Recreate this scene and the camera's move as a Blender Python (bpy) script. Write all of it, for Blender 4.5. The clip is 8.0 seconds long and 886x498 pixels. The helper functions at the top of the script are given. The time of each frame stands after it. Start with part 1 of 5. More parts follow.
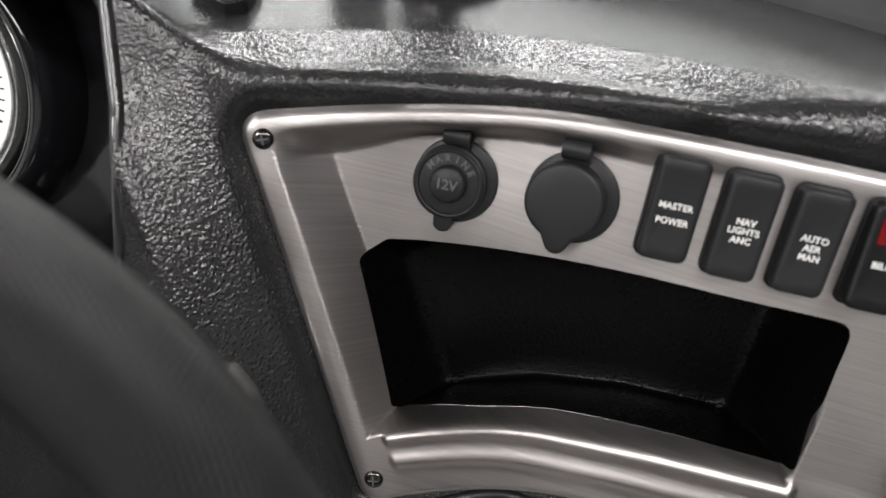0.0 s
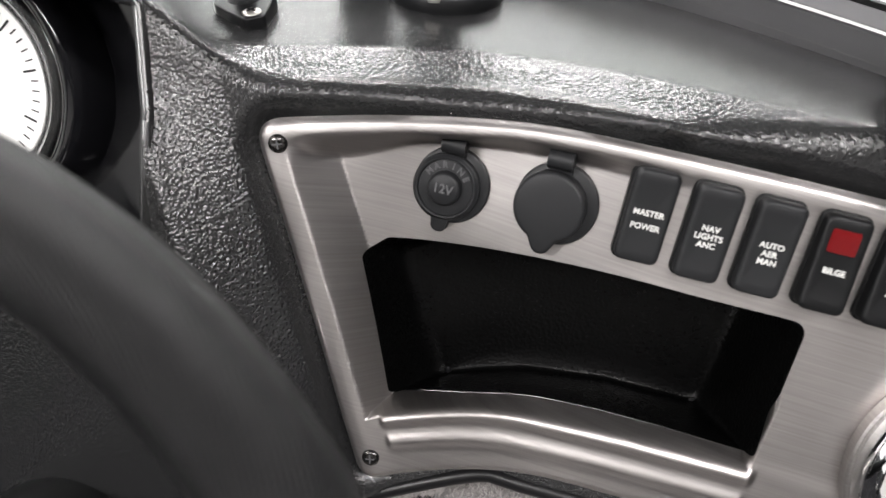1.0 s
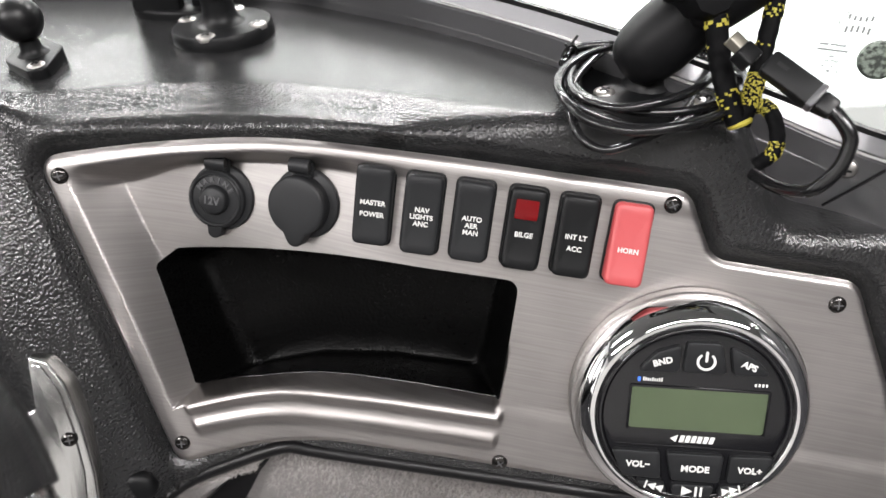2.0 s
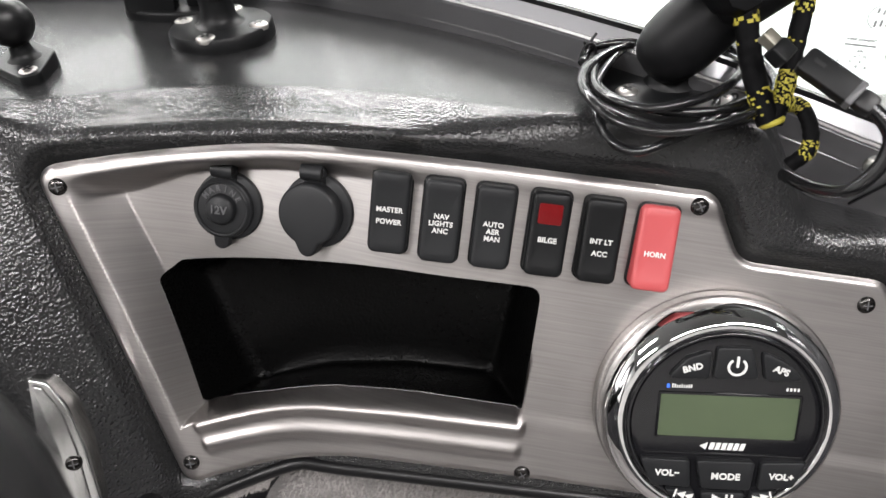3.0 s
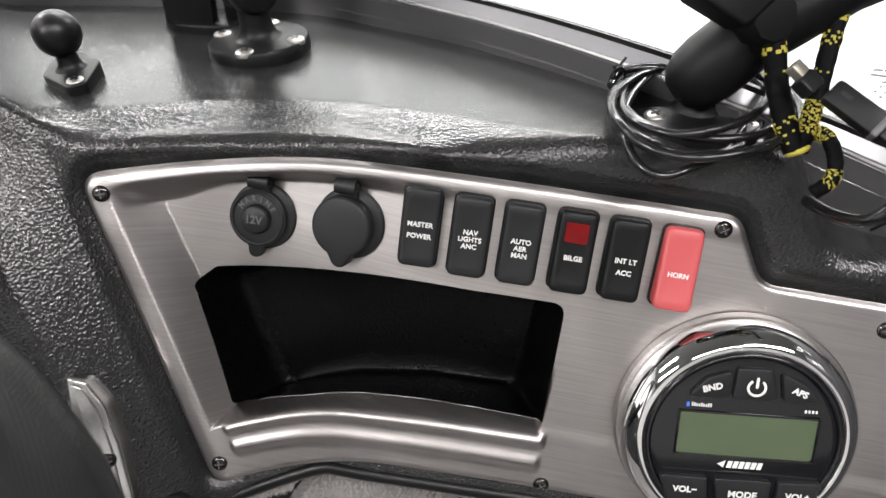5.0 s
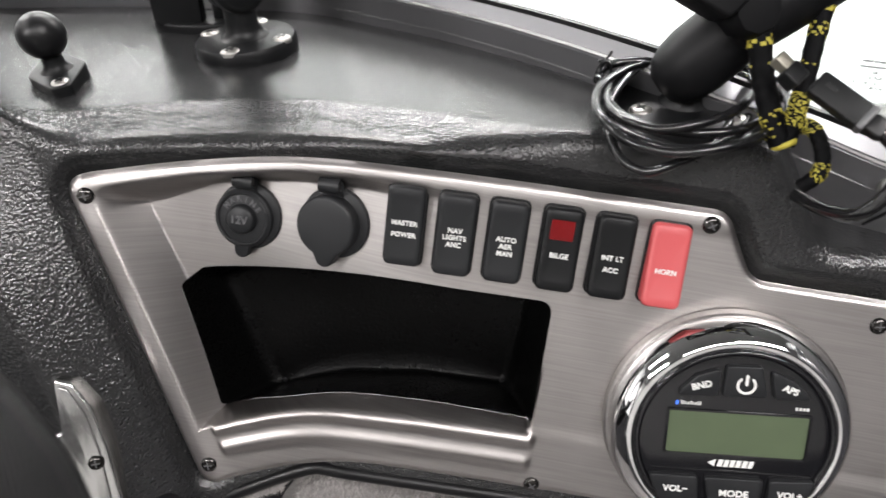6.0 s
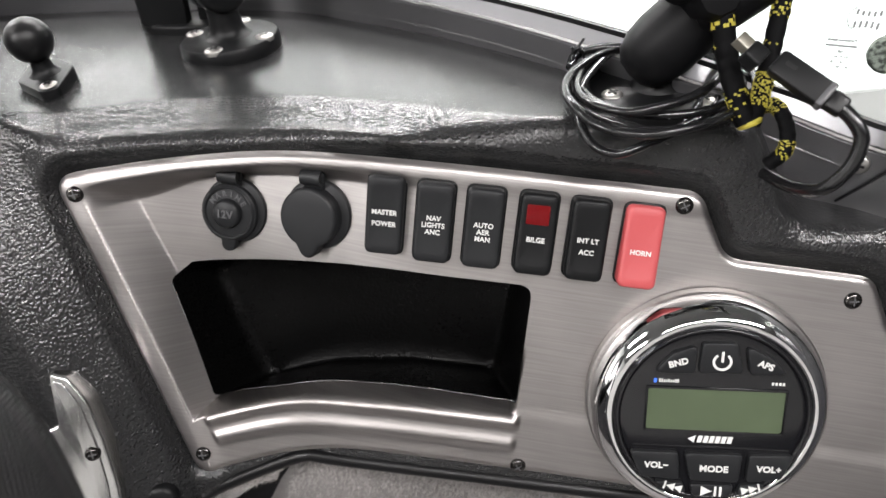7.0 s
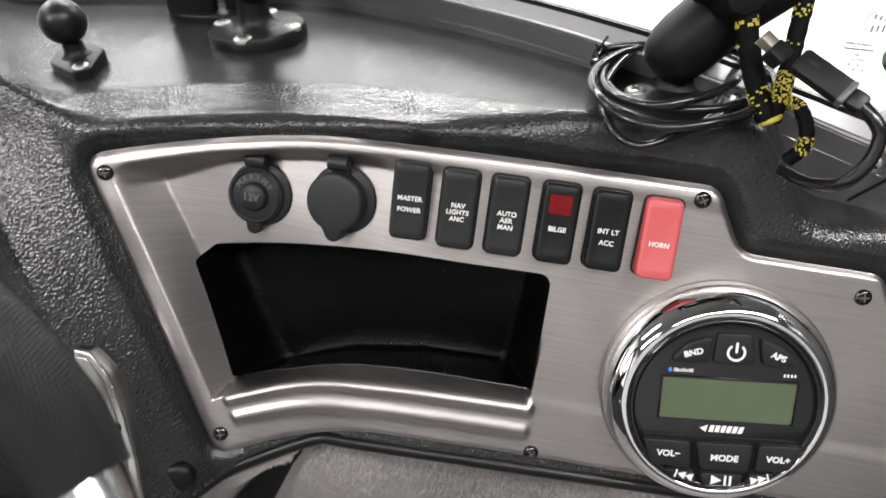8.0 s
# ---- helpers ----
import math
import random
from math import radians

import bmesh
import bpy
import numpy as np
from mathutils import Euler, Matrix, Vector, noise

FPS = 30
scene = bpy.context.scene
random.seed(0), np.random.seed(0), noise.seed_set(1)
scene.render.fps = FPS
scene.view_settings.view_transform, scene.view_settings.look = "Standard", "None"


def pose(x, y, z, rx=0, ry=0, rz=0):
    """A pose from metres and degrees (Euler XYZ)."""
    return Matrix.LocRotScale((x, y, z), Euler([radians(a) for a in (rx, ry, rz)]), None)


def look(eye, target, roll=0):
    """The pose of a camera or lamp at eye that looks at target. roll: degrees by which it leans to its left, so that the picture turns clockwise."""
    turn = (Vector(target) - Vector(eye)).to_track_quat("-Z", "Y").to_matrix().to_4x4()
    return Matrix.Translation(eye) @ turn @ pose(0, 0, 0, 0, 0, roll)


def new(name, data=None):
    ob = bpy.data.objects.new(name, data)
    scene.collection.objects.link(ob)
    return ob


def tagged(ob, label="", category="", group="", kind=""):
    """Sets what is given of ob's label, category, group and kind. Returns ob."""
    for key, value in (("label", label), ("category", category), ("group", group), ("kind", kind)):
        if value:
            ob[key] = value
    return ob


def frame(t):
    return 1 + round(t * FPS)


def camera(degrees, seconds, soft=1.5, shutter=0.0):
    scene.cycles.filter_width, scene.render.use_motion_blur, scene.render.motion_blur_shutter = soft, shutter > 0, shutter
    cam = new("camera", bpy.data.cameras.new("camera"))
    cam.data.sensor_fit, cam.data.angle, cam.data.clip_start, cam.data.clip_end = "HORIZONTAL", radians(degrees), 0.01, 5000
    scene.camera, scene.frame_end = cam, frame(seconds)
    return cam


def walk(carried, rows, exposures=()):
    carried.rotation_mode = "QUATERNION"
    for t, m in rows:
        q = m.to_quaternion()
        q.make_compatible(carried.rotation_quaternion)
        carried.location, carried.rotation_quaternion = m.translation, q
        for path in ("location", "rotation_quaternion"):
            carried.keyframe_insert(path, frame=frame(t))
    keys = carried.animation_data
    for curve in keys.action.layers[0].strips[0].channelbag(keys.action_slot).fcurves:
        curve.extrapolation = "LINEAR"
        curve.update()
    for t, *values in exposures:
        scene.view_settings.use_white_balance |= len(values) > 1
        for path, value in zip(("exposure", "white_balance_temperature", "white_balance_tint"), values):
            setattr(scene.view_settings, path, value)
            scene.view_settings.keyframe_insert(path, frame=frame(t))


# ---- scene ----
cam = camera(63.3, 8.0, shutter=0.5)
cam.data.dof.use_dof, cam.data.dof.focus_distance, cam.data.dof.aperture_fstop = True, 0.33, 8.0
PATH = [
    (0, (0.007, -0.014, 0.332), (-0.051, 1.513, -0.959), -0.8),
    (0.5, (0.004, -0.024, 0.339), (-0.038, 1.51, -0.944), 0.9),
    (1, (0.01, -0.037, 0.348), (-0.05, 1.498, -0.933), 0.5),
    (1.2, (0.0206, -0.0432, 0.352), (-0.0716, 1.4906, -0.9266), -0.36),
    (1.5, (0.05, -0.068, 0.358), (0.015, 1.498, -0.885), -0.6),
    (1.7, (0.0776, -0.085, 0.365), (0.1018, 1.4864, -0.8732), -1.56),
    (2, (0.103, -0.089, 0.368), (0.16, 1.486, -0.864), -2.8),
    (2.2, (0.097, -0.081, 0.365), (0.172, 1.491, -0.87), -2.4),
    (3.3, (0.085, -0.075, 0.365), (0.216, 1.484, -0.88), -2.3),
    (3.5, (0.085, -0.077, 0.369), (0.222, 1.477, -0.882), -1.6),
    (3.7, (0.085, -0.079, 0.373), (0.1988, 1.4764, -0.8782), -1.56),
    (4, (0.079, -0.081, 0.375), (0.182, 1.487, -0.861), -1.5),
    (4.5, (0.078, -0.081, 0.376), (0.161, 1.495, -0.853), -1.7),
    (5.8, (0.082, -0.075, 0.372), (0.152, 1.499, -0.86), -2.2),
    (6, (0.09, -0.077, 0.373), (0.139, 1.496, -0.862), -3.1),
    (6.3, (0.099, -0.081, 0.3726), (0.1558, 1.4914, -0.862), -3.56),
    (6.5, (0.096, -0.086, 0.372), (0.165, 1.497, -0.85), -3.7),
    (6.8, (0.1024, -0.086, 0.373), (0.12, 1.4866, -0.8624), -5.22),
    (7, (0.103, -0.087, 0.373), (0.127, 1.484, -0.865), -5.2),
    (7.3, (0.0976, -0.087, 0.3758), (0.1492, 1.479, -0.867), -4.22),
    (7.5, (0.097, -0.089, 0.375), (0.142, 1.485, -0.858), -4.1),
    (7.8, (0.092, -0.093, 0.3726), (0.1398, 1.487, -0.852), -3.5),
    (8, (0.087, -0.099, 0.37), (0.136, 1.487, -0.848), -3),
]
walk(cam, [(t, look(eye, target, roll)) for t, eye, target, roll in PATH],
     [(0, -0.36), (0.5, -0.26), (1.0, -0.06), (1.5, 0.02), (2.0, 0.03), (3.5, -0.16), (8, -0.16)])

# ---------------------------------------------------------------- light
world = bpy.data.worlds.new("world")
scene.world = world
world.use_nodes = True
world.node_tree.nodes["Background"].inputs["Color"].default_value = (0.9, 0.95, 1.0, 1)
world.node_tree.nodes["Background"].inputs["Strength"].default_value = 0.3


def area_lamp(name, m, sx, sy, watts, colour):
    d = bpy.data.lights.new(name, "AREA")
    d.shape, d.size, d.size_y, d.energy, d.color = "RECTANGLE", sx, sy, watts, colour
    ob = new(name, d)
    ob.matrix_world = m
    return ob


# unseen ceiling tubes added for dash highlights: their light hangs just below each fitting
LAMPS = [(-2.3, 2.15, 150), (0.0, 2.15, 150), (2.3, 2.15, 150), (-2.3, 0.15, 30), (1.35, -1.35, 95), (-2.3, -1.8, 165), (-0.1, -1.8, 48)]
for lx, ly, watts in LAMPS:
    area_lamp("lamp_light", pose(lx, ly, 2.18), 1.5, 0.3, watts, (1.0, 0.965, 0.965))

# ---------------------------------------------------------------- frames of reference
MM = 0.001
PO = Vector((-0.069, 0.221, 0.188))
PU = Vector((0.96632, -0.20166, -0.15988))
PV = Vector((0.22409, 0.35388, 0.90805))
PN = PU.cross(PV)
PANEL = Matrix(((PU.x, PV.x, PN.x, PO.x), (PU.y, PV.y, PN.y, PO.y), (PU.z, PV.z, PN.z, PO.z), (0, 0, 0, 1)))
TOP = 0.2140          # level of the dash top


def top_at(x, y):
    """Height of the slightly sloping dash top."""
    return 0.2147 - 0.0457 * (y - 0.27) - 0.0211 * x


SHELF = 0.166         # level of the lower shelf beside the panel


def on_panel(u, v, w, turn=0):
    """A pose on the panel: millimetres along, up and out of it, turned about its normal."""
    return PANEL @ pose(u * MM, v * MM, w * MM, 0, 0, turn)


# ---------------------------------------------------------------- materials
def material(name):
    m = bpy.data.materials.new(name)
    m.use_nodes = True
    return m, m.node_tree, m.node_tree.nodes["Principled BSDF"]


def node(nt, kind, **values):
    n = nt.nodes.new(kind)
    for k, v in values.items():
        n.inputs[k.replace("_", " ")].default_value = v
    return n


def surface(name, colour, rough, metal=0.0, vary=0.15, big=18.0, fine=700.0, bump=0.15, depth=0.0004,
            stretch=(1, 1, 1), coat=0.0, rough_vary=0.08, spec=0.5, kind="noise", scratch=0.0):
    """A surface with two scales of change in colour, gloss and relief."""
    m, nt, b = material(name)
    link = nt.links.new
    b.inputs["Metallic"].default_value = metal
    b.inputs["Specular IOR Level"].default_value = spec
    b.inputs["Coat Weight"].default_value = coat
    co = nt.nodes.new("ShaderNodeTexCoord")
    mp = nt.nodes.new("ShaderNodeMapping")
    mp.inputs["Scale"].default_value = stretch
    link(co.outputs["Object"], mp.inputs["Vector"])
    n1 = node(nt, "ShaderNodeTexNoise", Scale=big, Detail=4.0, Roughness=0.6)
    n2 = node(nt, "ShaderNodeTexNoise", Scale=fine, Detail=3.0, Roughness=0.6)
    link(co.outputs["Object"], n1.inputs["Vector"])
    link(mp.outputs["Vector"], n2.inputs["Vector"])
    relief = n2.outputs["Fac"]
    if kind == "grain":
        vo = node(nt, "ShaderNodeTexVoronoi", Scale=fine)
        vo.feature = "SMOOTH_F1"
        wob = nt.nodes.new("ShaderNodeMixRGB")
        wob.inputs["Fac"].default_value = 0.0006
        link(mp.outputs["Vector"], wob.inputs["Color1"])
        link(n2.outputs["Color"], wob.inputs["Color2"])
        link(wob.outputs["Color"], vo.inputs["Vector"])
        mixr = nt.nodes.new("ShaderNodeMixRGB")
        mixr.inputs["Fac"].default_value = 0.15
        link(vo.outputs["Distance"], mixr.inputs["Color1"])
        link(n2.outputs["Fac"], mixr.inputs["Color2"])
        relief = mixr.outputs["Color"]
    ramp = nt.nodes.new("ShaderNodeMixRGB")
    ramp.inputs["Color1"].default_value = (*[c * (1 - vary) for c in colour], 1)
    ramp.inputs["Color2"].default_value = (*[min(1, c * (1 + vary)) for c in colour], 1)
    add = node(nt, "ShaderNodeMath")
    add.operation = "ADD"
    half = node(nt, "ShaderNodeMath")
    half.operation, half.inputs[1].default_value = "MULTIPLY", 0.5
    link(n1.outputs["Fac"], add.inputs[0])
    link(n2.outputs["Fac"], add.inputs[1])
    link(add.outputs[0], half.inputs[0])
    link(half.outputs[0], ramp.inputs["Fac"])
    link(ramp.outputs["Color"], b.inputs["Base Color"])
    rr = node(nt, "ShaderNodeMapRange")
    rr.inputs["From Min"].default_value, rr.inputs["From Max"].default_value = 0.3, 0.7
    rr.inputs["To Min"].default_value, rr.inputs["To Max"].default_value = max(0.02, rough - rough_vary), rough + rough_vary
    link(half.outputs[0], rr.inputs["Value"])
    link(rr.outputs["Result"], b.inputs["Roughness"])
    if bump:
        bp = node(nt, "ShaderNodeBump", Strength=bump, Distance=depth)
        link(relief, bp.inputs["Height"])
        link(bp.outputs["Normal"], b.inputs["Normal"])
    return m


GRAIN = surface("black_grained_plastic", (0.014, 0.0142, 0.0145), 0.25, fine=760, bump=0.8, depth=0.00052, kind="grain", vary=0.10, rough_vary=0.03)
STEEL = surface("brushed_stainless", (0.39, 0.371, 0.36), 0.37, metal=1.0, vary=0.52, big=9, fine=45, bump=0.0, depth=0.0001,
                stretch=(0.35, 19, 0.0), rough_vary=0.05)
# brushed along the panel, so images smear across the strokes
grip = STEEL.node_tree.nodes["Principled BSDF"]
grip.inputs["Anisotropic"].default_value = 0.3
across = STEEL.node_tree.nodes.new("ShaderNodeCombineXYZ")
for axis, value in zip("XYZ", PV):
    across.inputs[axis].default_value = value
STEEL.node_tree.links.new(across.outputs[0], grip.inputs["Tangent"])
# the grain runs out on the flat top of the dash, where the moulding is only finely matt
grain_nodes = GRAIN.node_tree.nodes
deep = grain_nodes.new("ShaderNodeAttribute")
deep.attribute_name = "grain_depth"
grain_bump = next(n for n in grain_nodes if n.type == "BUMP")
GRAIN.node_tree.links.new(deep.outputs["Fac"], grain_bump.inputs["Strength"])
ALU = surface("satin_aluminium", (0.60, 0.60, 0.59), 0.24, metal=1.0, vary=0.03, big=20, fine=300, bump=0.0, rough_vary=0.03)
FRAME = surface("grey_anodised_frame", (0.17, 0.17, 0.175), 0.36, metal=0.85, vary=0.10, big=15, fine=90, bump=0.05, depth=0.0003, stretch=(1, 1, 8))
CHROME = surface("polished_chrome", (0.80, 0.80, 0.80), 0.05, metal=1.0, vary=0.03, bump=0.0, rough_vary=0.02)
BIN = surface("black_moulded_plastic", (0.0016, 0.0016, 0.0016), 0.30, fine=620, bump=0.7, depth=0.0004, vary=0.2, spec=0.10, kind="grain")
SATIN = surface("satin_black_plastic", (0.0055, 0.0058, 0.0062), 0.40, fine=1500, bump=0.12, depth=0.0002, vary=0.15, spec=0.19)
CAP = surface("dark_grey_rubber", (0.012, 0.0126, 0.0136), 0.46, fine=1300, bump=0.14, depth=0.0002, vary=0.12, spec=0.26)
GLOSS = surface("gloss_black_plastic", (0.006, 0.006, 0.007), 0.10, fine=300, bump=0.02, depth=0.0002, vary=0.1, rough_vary=0.03)
RUBBER = surface("matt_black_rubber", (0.0045, 0.0045, 0.005), 0.36, fine=900, bump=0.12, depth=0.0003, vary=0.2, spec=0.3)
CABLE = surface("glossy_black_cable", (0.006, 0.006, 0.0065), 0.20, fine=500, bump=0.05, depth=0.0002, vary=0.2)
RED = surface("red_plastic", (0.41, 0.062, 0.066), 0.48, fine=1200, bump=0.1, depth=0.0002, vary=0.08)
WHITE = surface("white_print", (0.62, 0.62, 0.60), 0.5, bump=0.0, vary=0.06, fine=900)
SCREW = surface("black_oxide_screw", (0.06, 0.057, 0.055), 0.18, metal=0.9, fine=600, bump=0.05, vary=0.2)
ZINC = surface("plated_screw", (0.42, 0.41, 0.39), 0.38, metal=1.0, fine=700, bump=0.08, vary=0.12)
YELLOW = surface("yellow_braid", (0.36, 0.31, 0.035), 0.65, fine=1500, bump=0.5, depth=0.0004, vary=0.35)
LEATHER = surface("black_wheel_grip", (0.004, 0.004, 0.0043), 0.40, fine=700, bump=0.0, vary=0.3, spec=0.2)
DIAL = surface("white_dial", (0.80, 0.80, 0.78), 0.45, bump=0.0, vary=0.03)
GREY = surface("grey_plastic", (0.07, 0.07, 0.073), 0.4, fine=900, bump=0.1, depth=0.0002)
CREAM = surface("dull_metal_plug", (0.34, 0.32, 0.27), 0.38, metal=0.9, fine=900, bump=0.05)
MATT = surface("matt_black_arm", (0.0035, 0.0036, 0.004), 0.46, fine=900, bump=0.15, depth=0.0003, vary=0.2, spec=0.14)
SLEEVE = surface("woven_black_sleeve", (0.0035, 0.0035, 0.0038), 0.6, fine=1400, bump=0.3, depth=0.0003, vary=0.3, spec=0.05)
PAINT = surface("white_wall_paint", (0.80, 0.81, 0.80), 0.7, big=0.8, fine=40, bump=0.05, depth=0.002, vary=0.03)
# tones of the unseen walls, chosen for what the steel mirrors
SOUTH = surface("off_white_unseen_wall", (0.50, 0.49, 0.48), 0.7, big=0.8, fine=40, bump=0.05, depth=0.002, vary=0.05)
DARKWALL = surface("dark_unseen_wall", (0.09, 0.09, 0.09), 0.7, big=0.8, fine=40, bump=0.05, depth=0.002, vary=0.05)
CONCRETE = surface("grey_concrete", (0.22, 0.22, 0.215), 0.6, big=1.2, fine=60, bump=0.2, depth=0.002, vary=0.15)
GEL = surface("dark_gelcoat", (0.035, 0.035, 0.038), 0.25, big=3, fine=200, bump=0.02, vary=0.1)


def carpet_material():
    m = surface("grey_marine_carpet", (0.21, 0.20, 0.195), 0.95, big=25, fine=900, bump=0.8, depth=0.0012, vary=0.55, spec=0.2)
    return m


CARPET = carpet_material()


def twill(m, ring, k):
    """Woven relief round a ring of that radius in its own plane: strands k to the metre, along and round the rim."""
    nt = m.node_tree
    co, xyz = nt.nodes.new("ShaderNodeTexCoord"), nt.nodes.new("ShaderNodeSeparateXYZ")
    nt.links.new(co.outputs["Object"], xyz.inputs[0])

    def calc(op, a, b=None):
        n = nt.nodes.new("ShaderNodeMath")
        n.operation = op
        for i, v in enumerate((a, b)):
            if isinstance(v, (int, float)):
                n.inputs[i].default_value = v
            elif v is not None:
                nt.links.new(v, n.inputs[i])
        return n.outputs[0]
    x, y, z = xyz.outputs
    arc = calc("MULTIPLY", calc("ARCTAN2", y, x), ring * k)
    out = calc("SUBTRACT", calc("SQRT", calc("ADD", calc("MULTIPLY", x, x), calc("MULTIPLY", y, y))), ring)
    turn = calc("MULTIPLY", calc("ARCTAN2", z, out), 0.0155 * k)
    weave = calc("MULTIPLY", calc("SINE", calc("ADD", arc, turn)), calc("SINE", calc("MULTIPLY", calc("SUBTRACT", arc, turn), 0.5)))
    bp = node(nt, "ShaderNodeBump", Strength=0.6, Distance=0.0005)
    nt.links.new(weave, bp.inputs["Height"])
    nt.links.new(bp.outputs["Normal"], nt.nodes["Principled BSDF"].inputs["Normal"])


twill(LEATHER, 0.178, 2900.0)
PILE = surface("grey_carpet_fibre", (0.33, 0.31, 0.30), 0.9, big=60, fine=900, bump=0.0, vary=0.5, spec=0.2)


def lens_material():
    m, nt, b = material("red_lens")
    b.inputs["Base Color"].default_value = (0.14, 0.0015, 0.003, 1)
    b.inputs["Roughness"].default_value = 0.35
    b.inputs["Specular IOR Level"].default_value = 0.2
    n = node(nt, "ShaderNodeTexVoronoi", Scale=900.0)
    bp = node(nt, "ShaderNodeBump", Strength=0.5, Distance=0.0004)
    nt.links.new(n.outputs["Distance"], bp.inputs["Height"])
    nt.links.new(bp.outputs["Normal"], b.inputs["Normal"])
    return m


LENS = lens_material()


def lcd_material():
    """Unlit liquid crystal: greenish grey, a little paler towards its lower edge."""
    m, nt, b = material("lcd_glass")
    co = nt.nodes.new("ShaderNodeTexCoord")
    n = node(nt, "ShaderNodeTexNoise", Scale=40.0, Detail=2.0)
    nt.links.new(co.outputs["Object"], n.inputs["Vector"])
    mix = nt.nodes.new("ShaderNodeMixRGB")
    mix.inputs["Color1"].default_value, mix.inputs["Color2"].default_value = (0.044, 0.064, 0.030, 1), (0.062, 0.087, 0.042, 1)
    nt.links.new(n.outputs["Fac"], mix.inputs["Fac"])
    nt.links.new(mix.outputs["Color"], b.inputs["Base Color"])
    b.inputs["Roughness"].default_value, b.inputs["Coat Weight"].default_value, b.inputs["Coat Roughness"].default_value = 0.5, 0.5, 0.12
    return m


LCD = lcd_material()


def glass_material():
    """Thin clear pane: light goes straight through, with a faint mirror image."""
    m, nt, b = material("windshield_glass")
    clear, shine, mix = nt.nodes.new("ShaderNodeBsdfTransparent"), nt.nodes.new("ShaderNodeBsdfGlossy"), nt.nodes.new("ShaderNodeMixShader")
    clear.inputs["Color"].default_value = (0.97, 0.985, 0.98, 1)
    shine.inputs["Roughness"].default_value = 0.02
    mix.inputs["Fac"].default_value = 0.05
    nt.links.new(clear.outputs[0], mix.inputs[1])
    nt.links.new(shine.outputs[0], mix.inputs[2])
    nt.links.new(mix.outputs[0], nt.nodes["Material Output"].inputs["Surface"])
    return m


GLASS = glass_material()


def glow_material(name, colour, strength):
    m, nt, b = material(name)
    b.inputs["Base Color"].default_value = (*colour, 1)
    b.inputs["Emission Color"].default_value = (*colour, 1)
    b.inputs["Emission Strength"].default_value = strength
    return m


# BRIGHT emits by itself, standing for the bright distance outside
BRIGHT = glow_material("glowing_white_backdrop", (0.96, 0.985, 0.975), 0.86)
TUBE = glow_material("lamp_diffuser", (1.0, 0.98, 0.95), 1.5)
BLUE = surface("blue_print", (0.05, 0.16, 0.75), 0.45, bump=0.0, vary=0.05)
PRINT = surface("grey_etched_print", (0.24, 0.25, 0.25), 0.6, bump=0.0, vary=0.05)


def speckle_material():
    m, nt, b = material("mottled_green_rubber")
    n = node(nt, "ShaderNodeTexNoise", Scale=420.0, Detail=3.0)
    co = nt.nodes.new("ShaderNodeTexCoord")
    nt.links.new(co.outputs["Object"], n.inputs["Vector"])
    r = nt.nodes.new("ShaderNodeValToRGB")
    r.color_ramp.elements[0].position, r.color_ramp.elements[1].position = 0.42, 0.62
    r.color_ramp.elements[0].color, r.color_ramp.elements[1].color = (0.02, 0.025, 0.02, 1), (0.16, 0.19, 0.16, 1)
    nt.links.new(n.outputs["Fac"], r.inputs["Fac"])
    nt.links.new(r.outputs["Color"], b.inputs["Base Color"])
    b.inputs["Roughness"].default_value = 0.7
    return m


SPECKLE = speckle_material()


# ---------------------------------------------------------------- mesh helpers
def mesh_object(name, me, mat, parent=None, label="", smooth=True, angle=40):
    me.materials.append(mat)
    if smooth:
        me.shade_smooth()
        me.set_sharp_from_angle(angle=radians(angle))
    ob = new(name, me)
    if parent is not None:
        ob.parent = parent
    if label:
        tagged(ob, label)
    return ob


def part(name, bm, mat, parent, label="", m=None, smooth=True, angle=40):
    """Links a bmesh as one mesh object under a thing or part, at the pose m in it."""
    me = bpy.data.meshes.new(name)
    bmesh.ops.recalc_face_normals(bm, faces=bm.faces)
    bm.to_mesh(me)
    bm.free()
    ob = mesh_object(name, me, mat, parent, label, smooth, angle)
    if m is not None:
        ob.matrix_local = m
    return ob


def thing(name, m, label, category, group="", kind=""):
    ob = new(name)
    ob.empty_display_size = 0.02
    ob.matrix_world = m
    return tagged(ob, label, category, group, kind)


def grid_mesh(name, pts, faces):
    me = bpy.data.meshes.new(name)
    me.from_pydata([tuple(p) for p in pts], [], [tuple(f) for f in faces])
    me.update()
    return me


def fillet(corners, steps=7):
    """A closed outline from corners (x, y, radius), rounded."""
    n, out = len(corners), []
    for i in range(n):
        a, b, c = (np.array(corners[(i + k) % n][:2], float) for k in (-1, 0, 1))
        r = corners[i][2]
        p, q = a - b, c - b
        lp, lq = np.linalg.norm(p), np.linalg.norm(q)
        half = math.acos(max(-1, min(1, float(p @ q) / (lp * lq)))) / 2
        t = min(r / max(1e-6, math.tan(half)), 0.48 * lp, 0.48 * lq)
        s, e = b + p / lp * t, b + q / lq * t
        for k in range(steps + 1):
            f = k / steps
            out.append((1 - f) ** 2 * s + 2 * f * (1 - f) * b + f * f * e)
    return np.array(out)


def rounded_rect(w, h, r, steps=5):
    return fillet([(-w / 2, -h / 2, r), (w / 2, -h / 2, r), (w / 2, h / 2, r), (-w / 2, h / 2, r)], steps)


